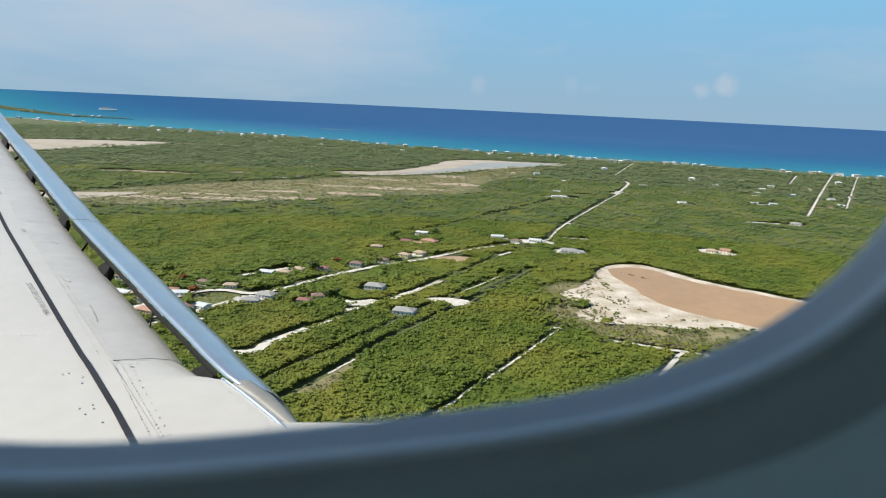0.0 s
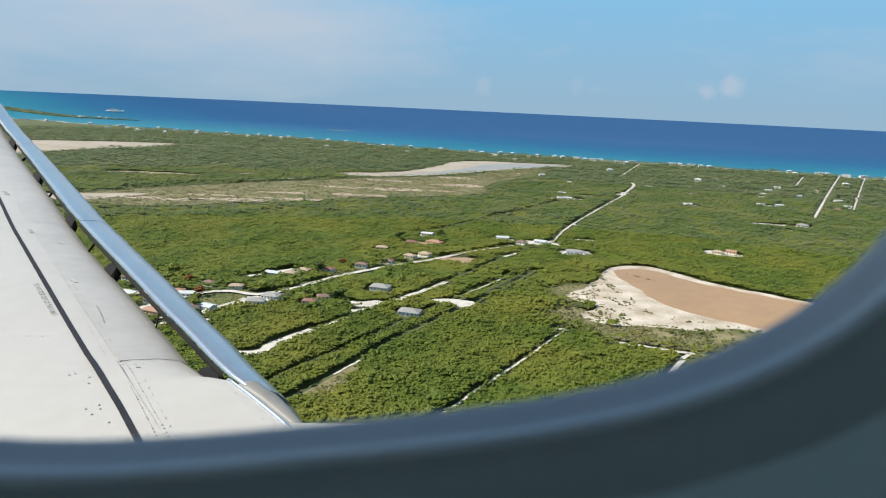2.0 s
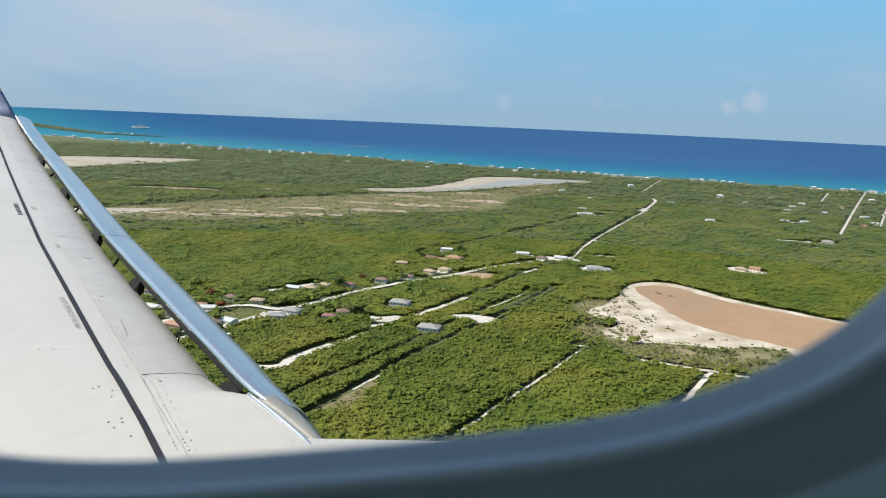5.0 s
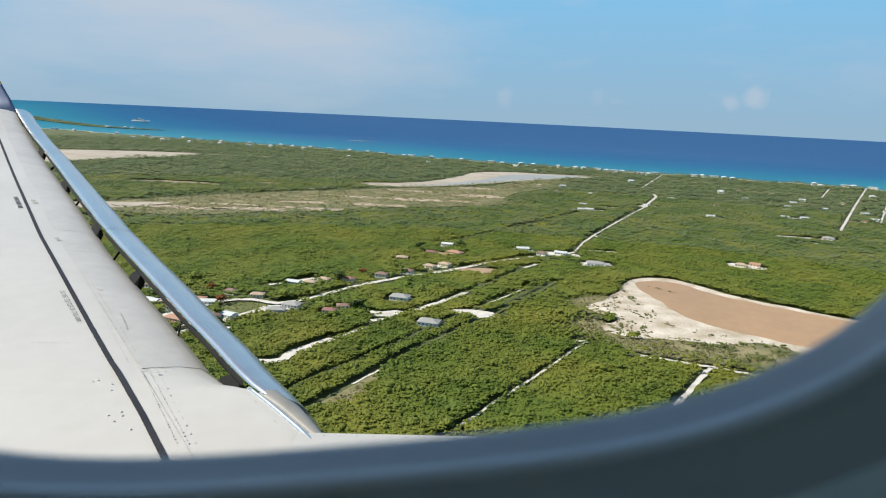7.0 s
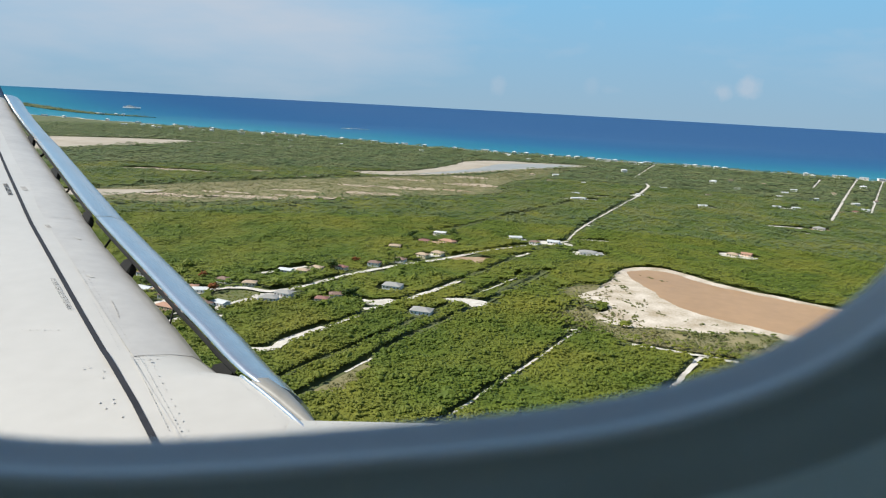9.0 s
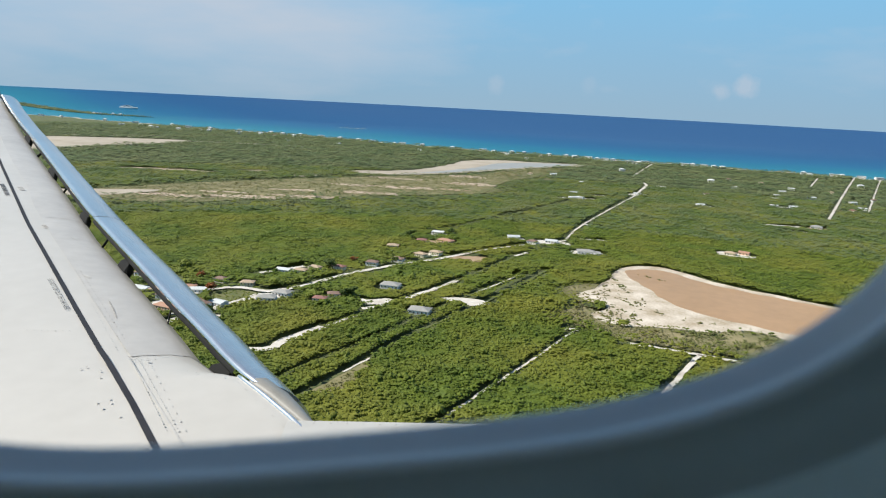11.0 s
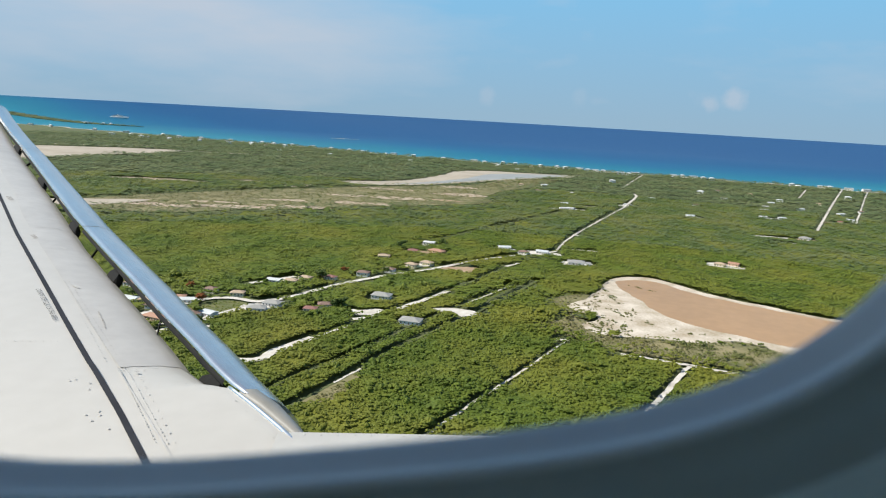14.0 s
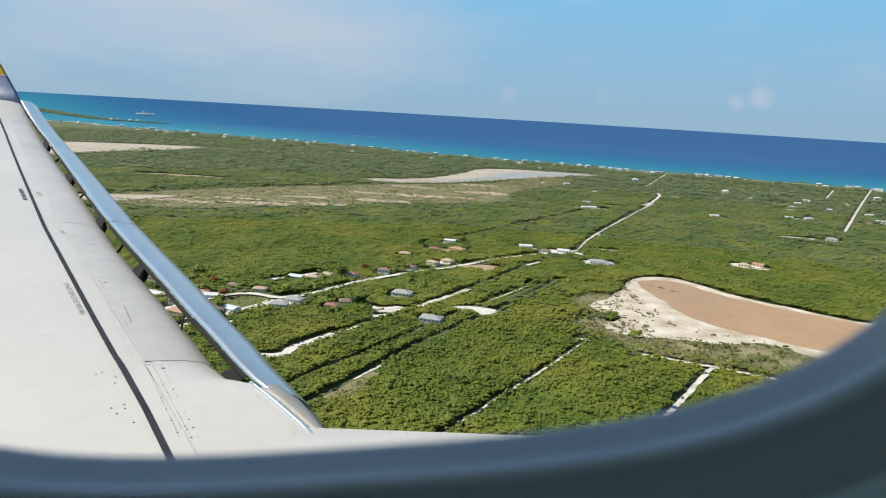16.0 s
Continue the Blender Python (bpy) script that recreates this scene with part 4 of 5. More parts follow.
def palm_tree(label, height, seed):
    rng, root = random.Random(seed), new("palm_tree")
    tagged(root, label, "palm", "village palms")
    lean = rng.uniform(0.4, 1.2)
    pts = [(lean * (k / 5) ** 2, 0, -0.4 + (height + 0.4) * k / 5) for k in range(6)]
    part("trunk", mesh_of("trunk", *join([limb_mesh(limb(a, b, 0.17 - 0.012 * k, 0.158 - 0.012 * k)) for k, (a, b) in enumerate(zip(pts, pts[1:]))]), M_BARK, True), root)
    for k in range(13):
        w, rise = k * 2.4 + rng.uniform(-0.2, 0.2), rng.uniform(-0.3, 0.9)
        rows = []
        for i in range(7):
            t = i / 6
            q, z = 2.6 * t, height + rise * 1.5 * t - 1.9 * t * t
            wide = 0.42 * math.sin(math.pi * (0.12 + 0.86 * t))
            c, d = Vector((lean + q * math.cos(w), q * math.sin(w), z)), Vector((-math.sin(w), math.cos(w), 0))
            rows.append([c + d * wide - Vector((0, 0, 0.22 * wide)), c + Vector((0, 0, 0.06)), c - d * wide - Vector((0, 0, 0.22 * wide))])
        part("frond", loft("frond", rows, M_FROND, smooth=False), root)
    return root


def motor_yacht(x, y, z, turn):
    """A long white yacht: a raked hull, three stepped decks and a mast."""
    root = new("motor_yacht")
    tagged(root, "long white motor yacht with stepped decks at anchor", "yacht")
    root.matrix_basis = pose(x, y, z, 0, 0, turn)
    rows = []
    for k in range(13):
        t = k / 12
        half = 7.0 * (1 - max(0, (t - 0.45) / 0.55) ** 2.2) * (0.86 + 0.14 * min(1, t * 5)) + 0.05
        deck = 6.0 + 2.4 * t**3
        rows.append([(-48 + 100 * t, -half, deck), (-48 + 96 * t, -half * 0.8, -1), (-48 + 96 * t, half * 0.8, -1), (-48 + 100 * t, half, deck)])
    part("hull", loft("hull", rows, WALLS["white"], closed=True, caps=True), root)
    for k, (a, b, w, h) in enumerate(((-42, 26, 6.0, 3.2), (-32, 18, 5.2, 3.2), (-20, 9, 4.2, 3.0))):
        z0 = 6.1 + 3.2 * k
        deck = part("deck", loft("deck", [[(a + s, -w, z0), (a + s, w, z0), (a + s * 1.0, w * 0.94, z0 + h), (a + s, -w * 0.94, z0 + h)] for s in (0, (b - a) * 0.8, (b - a))], WALLS["white"], closed=True, caps=True, smooth=False), root)
        part("window_band", box("window_band", a + 3, b - 2, -w - 0.06, -w + 0.3, z0 + 1.2, z0 + 2.3, M_GLASS), deck)
    part("mast", mesh_of("mast", *limb_mesh(limb((-8, 0, 15.6), (-10, 0, 25), 1.2, 0.3)), WALLS["white"]), root)
    return root


TREES = [broad_tree("dense dark green mango tree beside a village yard", M_MANGO, 8.5, 4.4, 3), broad_tree("spreading green shade tree by the village road", M_LEAF, 7.5, 4.8, 5),
         broad_tree("rounded dark green tree among the houses", M_MANGO, 7.0, 3.6, 8), broad_tree("flame tree with dull red blossom", M_FLAME, 6.5, 3.6, 9)]
PALMS = [palm_tree("tall coconut palm with drooping fronds", 9.0, 21), palm_tree("coconut palm leaning over a village yard", 7.5, 22)]
rng = random.Random(44)
first = set()
for k in range(64):
    hx, hy, _ = rng.choice(VILLAGE + INLAND[:8])
    x, y = hx + rng.choice((-1, 1)) * rng.uniform(9, 19), hy + rng.uniform(-3, 16)
    if keep_out(np.array([x]), np.array([y]))[0]:
        continue
    j = rng.choice((0, 0, 1, 1, 2, 2, 3, 4, 4, 5))
    kind = (TREES + PALMS)[j]
    m = pose(x, y, 2.0, 0, 0, rng.uniform(0, 360)) @ Matrix.Scale(rng.uniform(0.8, 1.15), 4)
    if j in first:
        copy_thing(kind, m)
    else:
        kind.matrix_basis = m
        first.add(j)
motor_yacht(-2330, 2640, swell(math.hypot(-2330 - EYE.x, 2640 - EYE.y)), 12)

# ---- the airliner ----
airliner = new("airliner")
airliner.matrix_basis = AIR
tagged(airliner, "white airliner in flight with slats out, seen from its cabin window", "airliner")
DIHEDRAL = math.tan(radians(4.0))
PERP, ALONG = Vector((0.832, 0.554, 0)), Vector((-0.554, 0.832, 0))


def flex(b):
    """The loaded wing bends up towards its tip."""
    return float(np.interp(b, [9.2, 10.1, 11.0, 11.85, 12.7, 14.0], [0.0, 0.016, 0.053, 0.107, 0.180, 0.30]))


def top_z(b):
    return -1.4 / math.cos(radians(4.0)) + DIHEDRAL * b + flex(b)


def lead(b, table):
    return float(np.interp(b, [p[1] for p in table], [p[0] for p in table]))


NOSE = [(1.05, 0.15), (-0.255, 2.2), (-0.360, 2.329), (-0.463, 2.471), (-0.625, 2.665), (-0.733, 2.784), (-0.865, 2.86), (-0.954, 2.963), (-1.212, 3.348), (-1.524, 3.799), (-1.907, 4.338),
        (-2.287, 4.868), (-3.294, 6.428), (-4.98, 8.983), (-5.976, 10.524), (-7.121, 12.246), (-7.6, 12.95)]
SLAT = [(-0.33, 2.2), (-0.733, 2.784), (-0.868, 2.968), (-1.029, 3.208), (-1.293, 3.583), (-1.634, 4.086), (-2.063, 4.709), (-2.647, 5.569), (-3.62, 7.084), (-4.861, 9.021), (-7.327, 12.693)]
SPAN = [0.15, 1.1, 1.95, 2.2, 2.4, 2.6, 2.784, 2.83, 2.87, 3.1, 3.35, 3.8, 4.3, 5.0, 5.8, 6.55, 7.5, 8.4, 9.2, 10.1, 11.0, 11.85, 12.7]


def blunt(b):
    """The nose is slim on the fixed inboard part and full behind the slats."""
    return float(np.interp(b, [2.80, 2.97], [0.12, 1.0]))


def skin_row(b):
    """The section of the wing square to its leading edge, from the belly round the nose to far aft."""
    n = Vector((lead(b, NOSE), b, top_z(b)))
    far = 3.4 - 0.19 * max(b - 2, 0)
    prof = [(-far, -0.34), (-0.6, -0.30), (-0.08, -0.27), (0.035, -0.235), (0.070, -0.19), (0.070, -0.15), (0.050, -0.112), (0.005, -0.076), (-0.085, -0.046),
            (-0.2, -0.023), (-0.35, -0.008), (-0.6, 0.0), (-1.2, 0.004), (-2.0, -0.01), (-far, -0.05)]
    k = blunt(b)
    prof = [(u * k if u > -0.61 else u, v * k if u > -0.61 else v) for u, v in prof]
    return [n + PERP * u + Vector((0, 0, v + DIHEDRAL * PERP.y * u)) for u, v in prof]


wing = part("wing", loft("wing", [skin_row(b) for b in SPAN], M_PAINT, caps=True), airliner, "white painted wing with black walkway line and rivets")


def on_wing(a, b, up=0.004):
    """A place on the upper skin; it follows the fall of the skin towards the nose."""
    n = Vector((lead(b, NOSE), b, 0))
    u = (Vector((a, b, 0)) - n).dot(PERP)
    k = blunt(b)
    if u > -0.6 * k:
        drop = k * float(np.interp(u / k, [-0.6, -0.35, -0.2, -0.085, 0.005, 0.05], [0.0, -0.008, -0.023, -0.046, -0.076, -0.112]))
    else:
        drop = float(np.interp(u, [-3.0, -2.0, -1.2, -0.6 * k], [-0.04, -0.01, 0.004, 0.0]))
    return Vector((a, b, top_z(b) - flex(b) + flex(b - 0.554 * u) + drop + up + 0.004 * (b > 8.5)))


def strip_on_wing(name, pts, width, material, parent, label="", steps=24, up=0.004):
    rows = []
    tb, ta = [p[1] for p in pts], [p[0] for p in pts]
    for k in range(steps + 1):
        i = k / steps * (len(pts) - 1)
        j = min(int(i), len(pts) - 2)
        a, b = (pts[j][c] + (pts[j + 1][c] - pts[j][c]) * (i - j) for c in (0, 1))
        d = Vector((pts[j + 1][0] - pts[j][0], pts[j + 1][1] - pts[j][1], 0)).normalized()
        s = Vector((-d.y, d.x, 0)) * width / 2
        rows.append([on_wing(a - s.x, b - s.y, up), on_wing(a + s.x, b + s.y, up)])
    return part(name, loft(name, rows, material, smooth=False), parent, label)


strip_on_wing("walkway_line", [(-0.807, 2.116), (-0.899, 2.256), (-1.077, 2.524), (-1.666, 3.366), (-2.852, 5.082), (-4.125, 7.008), (-5.92, 9.746), (-7.40, 11.946)], 0.024, M_BLACK, wing, "matt black walkway line", steps=60)
strip_on_wing("panel_gap", [(-0.72, 2.12), (-0.803, 2.262), (-1.244, 2.912)], 0.007, M_GREY, wing, "grey sealed panel gap", up=0.003)
strip_on_wing("panel_gap", [(-1.273, 2.946), (-1.158, 3.003), (-1.06, 3.02), (-0.989, 3.026)], 0.002, M_GREY, wing, "grey sealed panel gap", up=0.005)
strip_on_wing("panel_gap", [(-2.83, 5.28), (-2.70, 5.37), (-2.60, 5.35)], 0.008, M_GREY, wing, "grey sealed panel gap", up=0.005)
strip_on_wing("panel_gap", [(-4.75, 8.3), (-4.62, 8.42), (-4.50, 8.40)], 0.012, M_GREY, wing, "grey sealed panel gap", up=0.005)
strip_on_wing("scuff", [(-1.642, 3.633), (-1.56, 3.50), (-1.505, 3.40)], 0.006, M_STAIN, wing, "grey scuff on the leading edge", up=0.005)
strip_on_wing("scuff", [(-1.95, 4.02), (-1.90, 3.98)], 0.02, M_PAINT, wing, "touched-up white paint patch", up=0.005, steps=3)
strip_on_wing("scuff", [(-2.42, 4.85), (-2.36, 4.80)], 0.025, M_PAINT, wing, "touched-up white paint patch", up=0.005, steps=3)
for pts, w in (([(-1.17, 2.905), (-1.15, 2.90)], 0.012), ([(-2.72, 5.05), (-2.66, 4.98)], 0.03), ([(-3.55, 6.25), (-3.45, 6.12)], 0.04)):
    strip_on_wing("scuff", pts, w, M_STAIN, wing, "brownish scuff mark", up=0.0035, steps=4)
# the worn, greyer skin of the leading edge behind the slats
rows = []
for b in (3.10, 3.35, 3.8, 4.3, 5.0, 5.8, 6.55, 7.5, 8.4, 9.2, 10.1, 11.0, 11.85, 12.5):
    n = Vector((lead(b, NOSE), b, 0))
    rows.append([on_wing(n.x + PERP.x * u, n.y + PERP.y * u, 0.002) for u in (-0.255 + 0.012 * math.sin(b * 3), -0.2, -0.14, -0.085, -0.04, 0.005, 0.03, 0.049)])
part("leading_edge_skin", loft("leading_edge_skin", rows, M_NOSE), wing, "worn greyish leading-edge skin")

# rivets in rows beside the panel gap and the walkway line
verts, faces = [], []
rng = random.Random(8)


def rivet(a, b, r):
    c, k = on_wing(a, b, 0.0035), len(verts)
    ring = [c + Vector((r * math.cos(i * math.tau / 6), r * math.sin(i * math.tau / 6), 0)) for i in range(6)]
    verts.extend([tuple(p) for p in ring] + [tuple(c + Vector((0, 0, 0.0015)))])
    faces.extend([(k + i, k + (i + 1) % 6, k + 6) for i in range(6)])


for (a0, b0), (a1, b1), n in (((-1.262, 2.949), (-0.866, 2.314), 30), ((-1.235, 2.955), (-0.82, 2.31), 28), ((-1.18, 2.93), (-0.77, 2.27), 11), ((-2.04, 4.096), (-1.274, 2.979), 34), ((-2.0, 4.08), (-1.30, 3.06), 22),
                              ((-1.70, 3.56), (-1.31, 2.97), 14), ((-1.86, 3.165), (-1.60, 3.193), 8), ((-1.24, 2.93), (-0.98, 2.98), 8), ((-0.95, 2.80), (-0.74, 2.74), 5), ((-0.72, 2.72), (-0.42, 2.32), 6)):
    for i in range(n):
        t = (i + rng.uniform(-0.15, 0.15)) / n
        rivet(a0 + (a1 - a0) * t, b0 + (b1 - b0) * t, rng.choice((0.003, 0.003, 0.0045)))
for a, b in ((-1.399, 2.793), (-1.383, 2.81), (-1.309, 2.777), (-1.284, 2.718), (-1.204, 2.512), (-1.167, 2.542), (-1.151, 2.513), (-1.164, 2.471), (-1.078, 2.416)):
    rivet(a, b, 0.0055)
part("rivets", mesh_of("rivets", verts, faces, M_GREY), wing, "", "stuff")


def text_mesh(words, height):
    cu = bpy.data.curves.new("marking", "FONT")
    cu.body, cu.size, cu.align_x, cu.space_word = words, height, "LEFT", 2.0
    cu.offset = -0.0004
    ob = new("marking", cu)
    me = bpy.data.meshes.new_from_object(ob.evaluated_get(bpy.context.evaluated_depsgraph_get()))
    bpy.data.objects.remove(ob)
    me.materials.append(M_MARK)
    return me


me = text_mesh("DO NOT STEP OUT OF THIS AREA", 0.037)
length = max(v.co.x for v in me.vertices)
start, stop = Vector((-2.095, 3.881, 0)), Vector((-1.778, 3.436, 0))
run = (stop - start)
side = Vector((-run.normalized().y, run.normalized().x, 0))
for v in me.vertices:
    p = start + run * (v.co.x / length) + side * v.co.y
    v.co = on_wing(p.x, p.y, 0.007)
part("marking", me, wing, "small black stencilled warning text")
bars = []
for k in range(9):
    p = Vector((-3.73, 6.30, 0)) + Vector((0.30, -0.44, 0)) * (k / 9)
    q = p + Vector((0.30, -0.44, 0)) * 0.045
    bars.append([on_wing(p.x - 0.014, p.y - 0.01), on_wing(q.x - 0.014, q.y - 0.01), on_wing(q.x + 0.014, q.y + 0.01), on_wing(p.x + 0.014, p.y + 0.01)])
part("marking", mesh_of("marking", [tuple(p) for b in bars for p in b], [(4 * k, 4 * k + 1, 4 * k + 2, 4 * k + 3) for k in range(len(bars))], M_MARK), wing, "small worn black stencil")

# slats: curved bright metal shells, one after the other along the leading edge
SHELL = [(0.0, 0.0), (0.2, -0.002), (0.42, -0.010), (0.6, -0.028), (0.76, -0.055), (0.9, -0.095), (1.0, -0.145), (0.97, -0.19), (0.82, -0.185), (0.62, -0.11), (0.33, -0.05), (0.06, -0.014)]


def slat_edge(b):
    """How far ahead of its line the slat's thin trailing edge lies."""
    return float(np.interp(b, [2.72, 2.80, 3.0, 5.0, 7.5, 10.0, 12.0], [0.030, 0.012, 0.008, -0.015, -0.034, -0.060, -0.065]))


def slat_row(b):
    """One section; at the root the front of the shell runs on further than its thin trailing edge."""
    row, skew = [], float(np.interp(b, [2.72, 3.1], [0.13, 0.0]))
    chord = float(np.interp(b, [2.72, 3.2, 4.2, 6.0, 9.0, 12.0], [0.225, 0.252, 0.262, 0.256, 0.23, 0.21]))
    for u, v in SHELL:
        c = b - skew * u
        row.append(Vector((lead(c, SLAT), c, top_z(c))) + PERP * (slat_edge(c) + u * (chord - slat_edge(c))) + Vector((0, 0, v)))
    return row


for b0, b1 in ((2.72, 5.293), (5.307, 8.930), (8.950, 12.6)):
    slat = part("slat", loft("slat", [slat_row(b0 + (b1 - b0) * k / 28) for k in range(29)], M_BARE, closed=True, caps=True), airliner, "polished metal leading-edge slat, drooped")
    # the dark seal under the thin trailing edge
    rows = []
    for k in range(15):
        b = max(b0, 2.78) + 0.06 + (b1 - max(b0, 2.78) - 0.12) * k / 14
        o = Vector((lead(b, SLAT), b, top_z(b))) + PERP * slat_edge(b)
        rows.append([o + PERP * u + Vector((0, 0, v)) for u, v in ((-0.002, -0.004), (-0.013, -0.020), (-0.011, -0.030), (0.012, -0.044))])
    part("seal", loft("seal", rows, M_SHADOW), slat, "black rubber seal")
# tracks that carry the slats across the gap
for b, d in ((2.93, 0.13), (4.38, 0.13), (5.53, 0.22), (7.25, 0.34), (9.3, 0.42), (11.83, 0.5)):
    rows = []
    for w, k in ((-0.5, 0.75), (-0.42, 1.0), (0.1, 1.0), (0.5, 0.55)):
        c = b + w * d
        o = Vector((lead(c, NOSE), c, top_z(c) - 0.11)) + PERP * 0.03
        q = Vector((lead(c, SLAT), c, top_z(c) - 0.022)) + PERP * slat_edge(c)
        q = o + (q - o) * k
        rows.append([o, q, q + PERP * 0.02 + Vector((0, 0, -0.06)), o + Vector((0, 0, -0.10))])
    part("slat_track", loft("slat_track", rows, M_SHADOW, closed=True, caps=True, smooth=False), airliner, "black greasy slat track")
# thin pipes and links crossing the gap
for b in (3.55, 4.85, 6.5, 8.3):
    o = Vector((lead(b - 0.06, NOSE), b - 0.06, top_z(b) - 0.12)) + PERP * 0.02
    q = Vector((lead(b + 0.10, SLAT), b + 0.10, top_z(b) - 0.05)) + PERP * 0.02
    t = 0.008 + 0.0012 * b
    rows = [[p + Vector((t * math.cos(w) * PERP.y, -t * math.cos(w) * PERP.x, t * math.sin(w))) for w in (k * math.tau / 8 for k in range(8))] for p in (o, q)]
    part("link", loft("link", rows, M_SHADOW, closed=True, caps=True), airliner, "black link rod")

# fixed inboard leading edge with its bright strip, the pale slat end and the white root fillet
EDGE = [(-0.733, 2.784), (-0.625, 2.665), (-0.463, 2.471), (-0.360, 2.329), (-0.275, 2.22)]
STRIP = [(-0.688, 2.751), (-0.577, 2.635), (-0.440, 2.472), (-0.322, 2.33), (-0.232, 2.22)]
FAIRING = [(-0.60, 2.79), (-0.49, 2.67), (-0.43, 2.58), (-0.358, 2.45), (-0.285, 2.30)]
rows = []
for k in range(13):
    i = k / 12 * 3.999
    j = int(i)
    p, q = (Vector((t[j][0] + (t[j + 1][0] - t[j][0]) * (i - j), t[j][1] + (t[j + 1][1] - t[j][1]) * (i - j), 0)) for t in (EDGE, STRIP))
    z = top_z(p.y)
    rows.append([p + (q - p) * u + Vector((0, 0, z + v)) for u, v in ((-0.3, -0.012), (0.0, 0.004), (0.35, 0.002), (0.75, -0.004), (1.0, -0.016), (1.15, -0.05), (1.1, -0.12))])
part("leading_edge_strip", loft("leading_edge_strip", rows, M_BARE), airliner, "bright metal erosion strip")
rows = []
for k in range(13):
    i = k / 12 * 3.999
    j = int(i)
    p, q = (Vector((t[j][0] + (t[j + 1][0] - t[j][0]) * (i - j), t[j][1] + (t[j + 1][1] - t[j][1]) * (i - j), 0)) for t in (STRIP, FAIRING))
    z = top_z(p.y) - 0.004
    rows.append([p + (q - p) * u + Vector((0, 0, z + v)) for u, v in ((0.03, -0.03), (0.05, -0.004), (0.4, 0.004), (0.8, 0.0), (1.0, -0.022), (1.03, -0.10))])
part("slat_end_fairing", loft("slat_end_fairing", rows, M_FAIRING), airliner, "pale grey slat end fairing")
rows = []
for k in range(15):
    t = k / 14
    rows.append([Vector((-0.46 + 1.9 * t, 2.445 + 0.012 * math.sin(t * 3) - v, -1.234 - w)) for v, w in ((-0.05, 0.30), (-0.025, 0.06), (-0.008, 0.012), (0.01, 0.0), (0.2, -0.004), (0.45, -0.02))])
fillet = part("root_fillet", loft("root_fillet", rows, M_PAINT), airliner, "white wing-root fillet with rivets")
verts, faces = [], []
for k in range(26):
    c, j = Vector((-0.36 + k * 0.062, 2.415 + 0.012 * math.sin((k * 0.062 + 0.1) / 1.9 * 3), -1.2325)), len(verts)
    verts.extend([tuple(c + Vector((0.0045 * math.cos(i * math.tau / 6), 0.0045 * math.sin(i * math.tau / 6), 0))) for i in range(6)] + [tuple(c + Vector((0, 0, 0.0012)))])
    faces.extend([(j + i, j + (i + 1) % 6, j + 6) for i in range(6)])
part("rivets", mesh_of("rivets", verts, faces, M_GREY), fillet, "", "stuff")

# winglet: it grows out of the tip with a collar, and carries a yellow flash
tip = Vector((-7.75, 12.9, top_z(12.9)))
rows = []
for k in range(-2, 9):
    t = k / 8
    rise, out = 1.6 * max(t, 0) ** 1.5 + 0.75 * min(t, 0), 0.45 * math.sin(max(t, 0) * 1.5)
    c = tip + Vector((-0.9 * max(t, 0) ** 1.4, out, rise))
    r = 0.46 * (1 - 0.55 * max(t, 0)) * (1.0 if k > -1 else 1.06)
    rows.append([c + Vector((r * math.cos(w) - 0.24, 0.06 * math.sin(w) * (1 - 0.4 * t), 0)) for w in (i * math.tau / 12 for i in range(12))])
winglet = part("winglet", loft("winglet", rows[:6], M_BLUEGREY, closed=True, caps=True), airliner, "blue-grey winglet with a yellow flash")
part("winglet_flash", loft("winglet_flash", [[p + Vector((0, 0, 0.006)) for p in r] for r in rows[5:7]], M_ORANGE, closed=True, caps=True), winglet, "yellow-orange livery flash")
part("winglet_tip", loft("winglet_tip", [[p + Vector((0, 0, 0.009)) for p in r] for r in rows[6:]], M_BLUEGREY, closed=True, caps=True), winglet)

# ---- cabin round the camera ----
OPEN_AT, OPEN_HALF, OPEN_N, OPEN_TURN = Vector((-0.0335, 0.0547)), (0.162, 0.14), 3.24, 0.12


def opening(w, r=0.0):
    """A point of the window's rounded outline, r metres outside it."""
    c, s = math.cos(w), math.sin(w)
    x = (OPEN_HALF[0] + r) * math.copysign(abs(c) ** (2 / OPEN_N), c)
    y = (OPEN_HALF[1] + r) * math.copysign(abs(s) ** (2 / OPEN_N), s)
    ct, st = math.cos(OPEN_TURN), math.sin(OPEN_TURN)
    return OPEN_AT.x + x * ct - y * st, OPEN_AT.y + x * st + y * ct


def ring_rows(profile, n=160):
    rows = []
    for i in range(n + 1):
        w = i * math.tau / n
        row = []
        for r, d in profile:
            a, c = opening(w, r)
            row.append((a, 0.16 - d, c))
        rows.append(row)
    return rows


TRIM = [(0.014, -0.012), (0.004, -0.003), (0.0006, -0.0003), (0.0, 0.0008), (0.0004, 0.0035), (0.0010, 0.0075), (0.0014, 0.0110), (0.0014, 0.0124), (0.0010, 0.0138), (0.0007, 0.0152),
        (0.0010, 0.0164), (0.0022, 0.0177), (0.0045, 0.0192), (0.0080, 0.0207), (0.0115, 0.0222), (0.0135, 0.0236), (0.0148, 0.0244), (0.0158, 0.0248)]
# the surround's darker colour stands in for the shade on its cabin-facing roll
part("window_reveal", loft("window_reveal", ring_rows(TRIM[:12]), M_REVEAL), airliner, "moulded window reveal with a bead, in the lit tone of the plastic")
part("window_surround", loft("window_surround", ring_rows([(TRIM[11][0] + 0.0002, TRIM[11][1] - 0.0004)] + TRIM[12:]), M_RING), airliner, "moulded plastic window surround, in the shaded tone of the plastic")
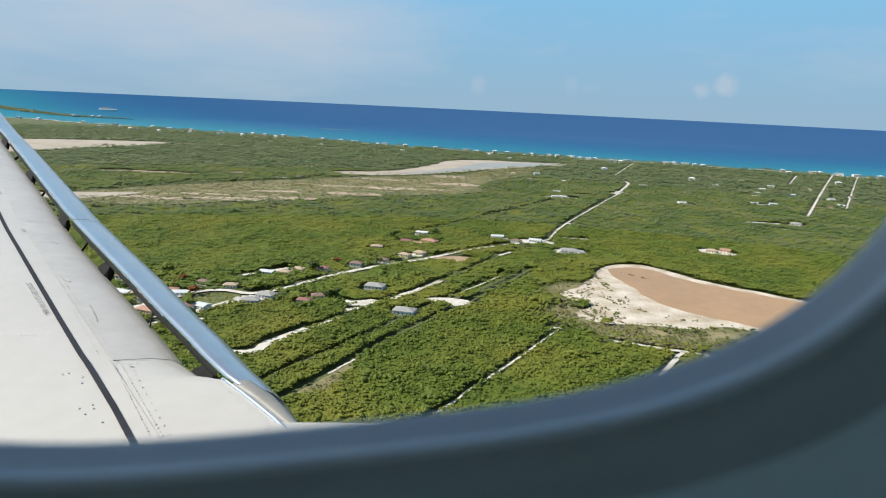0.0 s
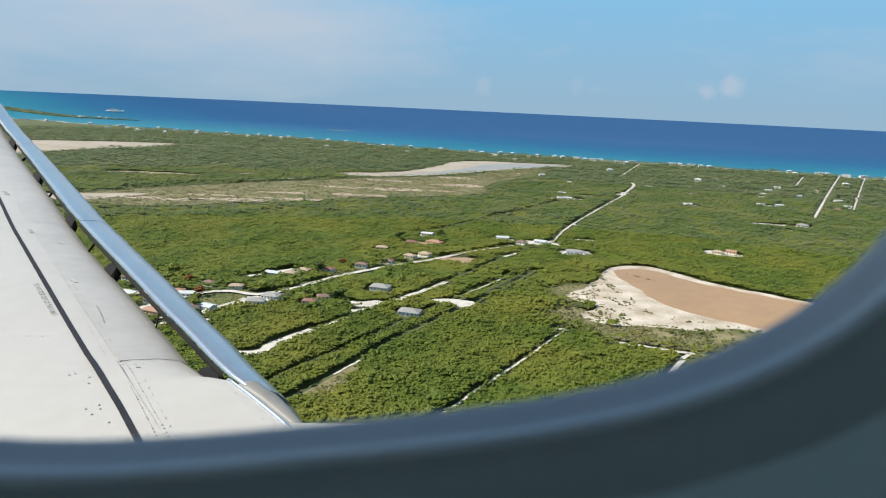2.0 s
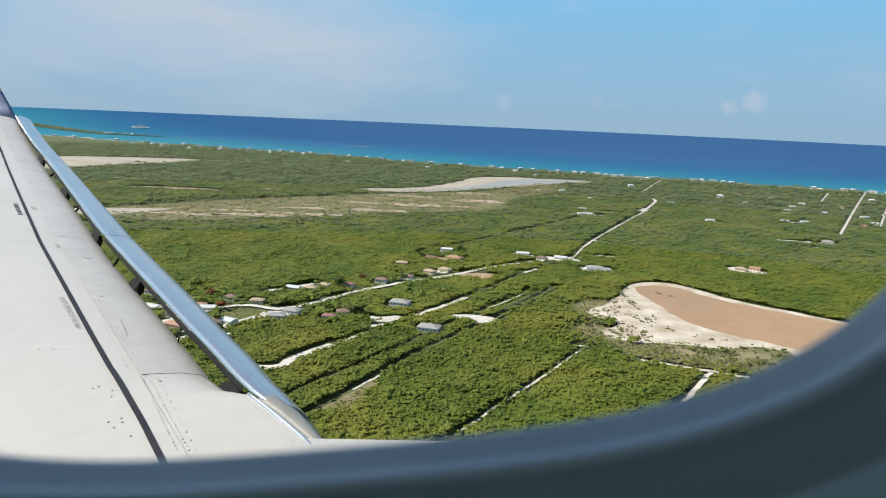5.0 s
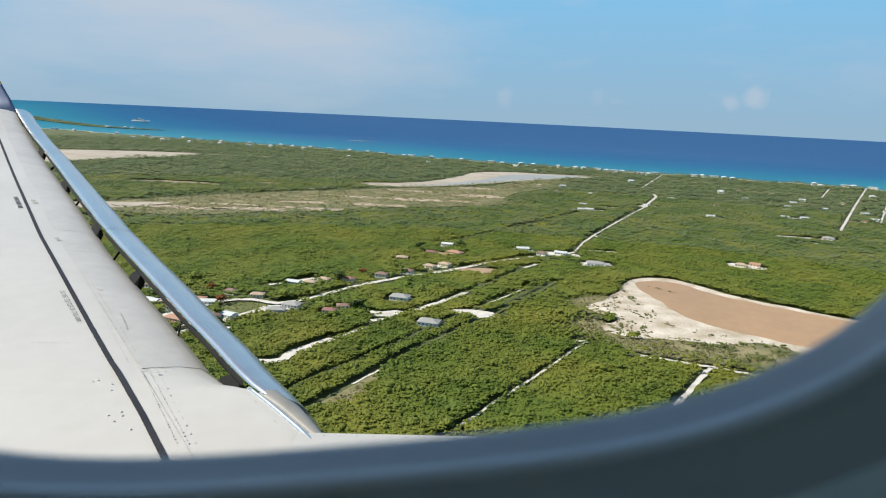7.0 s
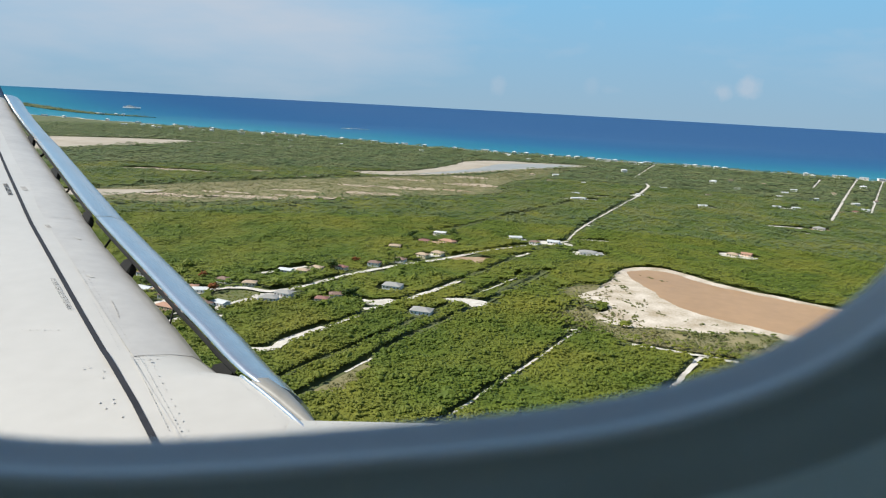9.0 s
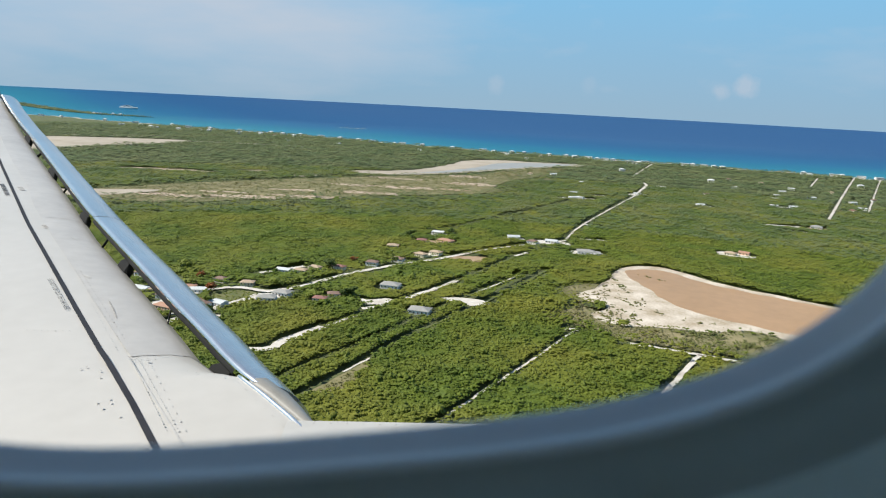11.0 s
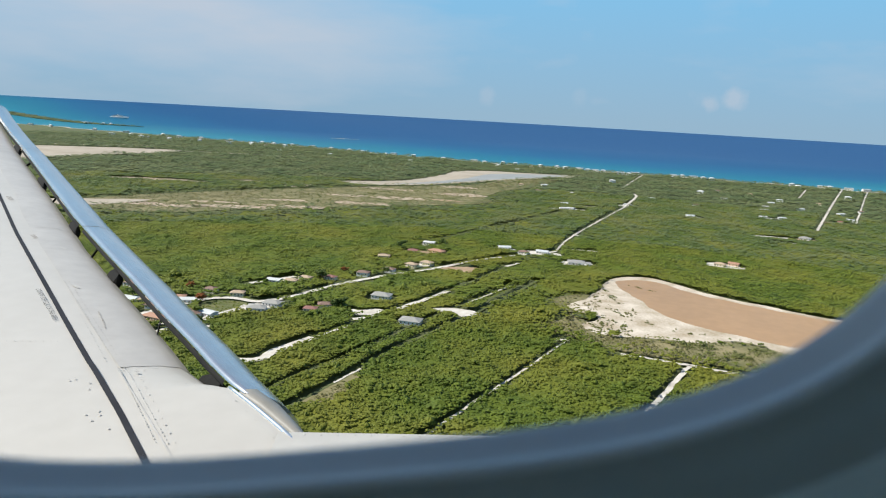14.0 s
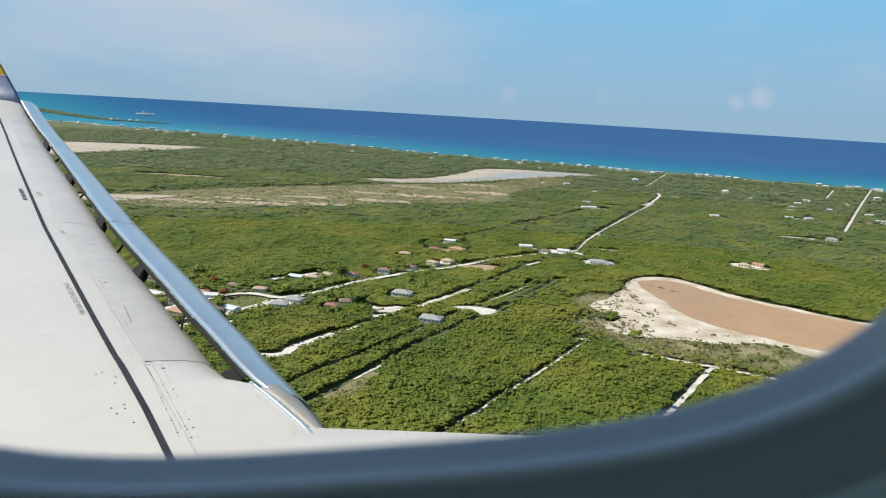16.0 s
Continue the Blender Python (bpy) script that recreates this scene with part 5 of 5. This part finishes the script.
part("side_panel", loft("side_panel", ring_rows([(0.0160, 0.0246), (0.020, 0.0246), (0.06, 0.022), (0.12, 0.018), (0.25, 0.015), (0.5, -0.03), (0.9, -0.12)], 96), M_PANEL), airliner, "grey cabin side panel")
part("outer_skin", loft("outer_skin", ring_rows([(0.0145, -0.0125), (0.05, -0.03), (0.06, -0.034), (0.2, -0.04), (0.6, -0.05), (1.0, -0.10)], 96), M_PAINT), airliner, "white fuselage skin round the window")
# unseen lining; the far side has a wide made-up opening that lights the panel
for name, dims in (("cabin_ceiling", (-1.6, 1.6, -3.12, 0.13, 1.04, 1.10)), ("cabin_floor", (-1.6, 1.6, -3.12, 0.13, -1.10, -1.04)), ("cabin_bulkhead", (-1.66, -1.603, -3.12, 0.13, -1.10, 1.10)),
                   ("cabin_bulkhead", (1.603, 1.66, -3.12, 0.13, -1.10, 1.10)), ("far_side_panel", (-1.6, 1.6, -3.18, -3.123, -1.10, -0.60)), ("far_side_panel", (-1.6, 1.6, -3.18, -3.123, 0.66, 1.10))):
    part(name, box(name, *dims, M_PANEL), airliner, "grey cabin lining")


# ---- the piece of fuselage that carries the cabin and the wing root ----
def hull(z):
    """Half the breadth of the fuselage at that height."""
    return 1.77 * (1 - min(abs(z) / 2.0, 1.0) ** 3) ** (1 / 3)


def hull_band(z0, z1, side, x0, x1, steps=8):
    zs = [z0 + (z1 - z0) * k / steps for k in range(steps + 1)]
    return [[(x, -1.5 + side * hull(z), z) for z in zs] for x in np.linspace(x0, x1, 5)]


over = [(-1.5 + 1.77 * math.copysign(abs(math.cos(w)) ** (2 / 3), math.cos(w)), 2.0 * abs(math.sin(w)) ** (2 / 3)) for w in np.linspace(0.065, math.pi - 0.20, 41)]
part("fuselage_roof", loft("fuselage_roof", [[(x, y, z) for y, z in over] for x in np.linspace(-4.5, 3.2, 6)], M_PAINT), airliner, "white fuselage skin")
part("fuselage_belly", loft("fuselage_belly", [[(x, y, -z) for y, z in over] for x in np.linspace(-4.5, 3.2, 6)], M_PAINT), airliner, "white fuselage skin")
# the far belt is left out along the cabin to let daylight in
for side, high, pieces in ((1, 0.323, ((-4.5, -0.36), (0.36, 3.2))), (-1, 0.68, ((-4.5, -1.62), (1.62, 3.2)))):
    for x0, x1 in pieces:
        part("window_belt", loft("window_belt", hull_band(-high, high, side, x0, x1), M_PAINT), airliner, "white fuselage skin between the windows")
for x in (-4.5, 3.2):
    ring = [(x, y, z) for y, z in over] + [(x, y, -z) for y, z in reversed(over)]
    part("frame_wall", mesh_of("frame_wall", ring, [tuple(range(len(ring)))], M_PANEL), airliner, "grey frame wall across the fuselage")
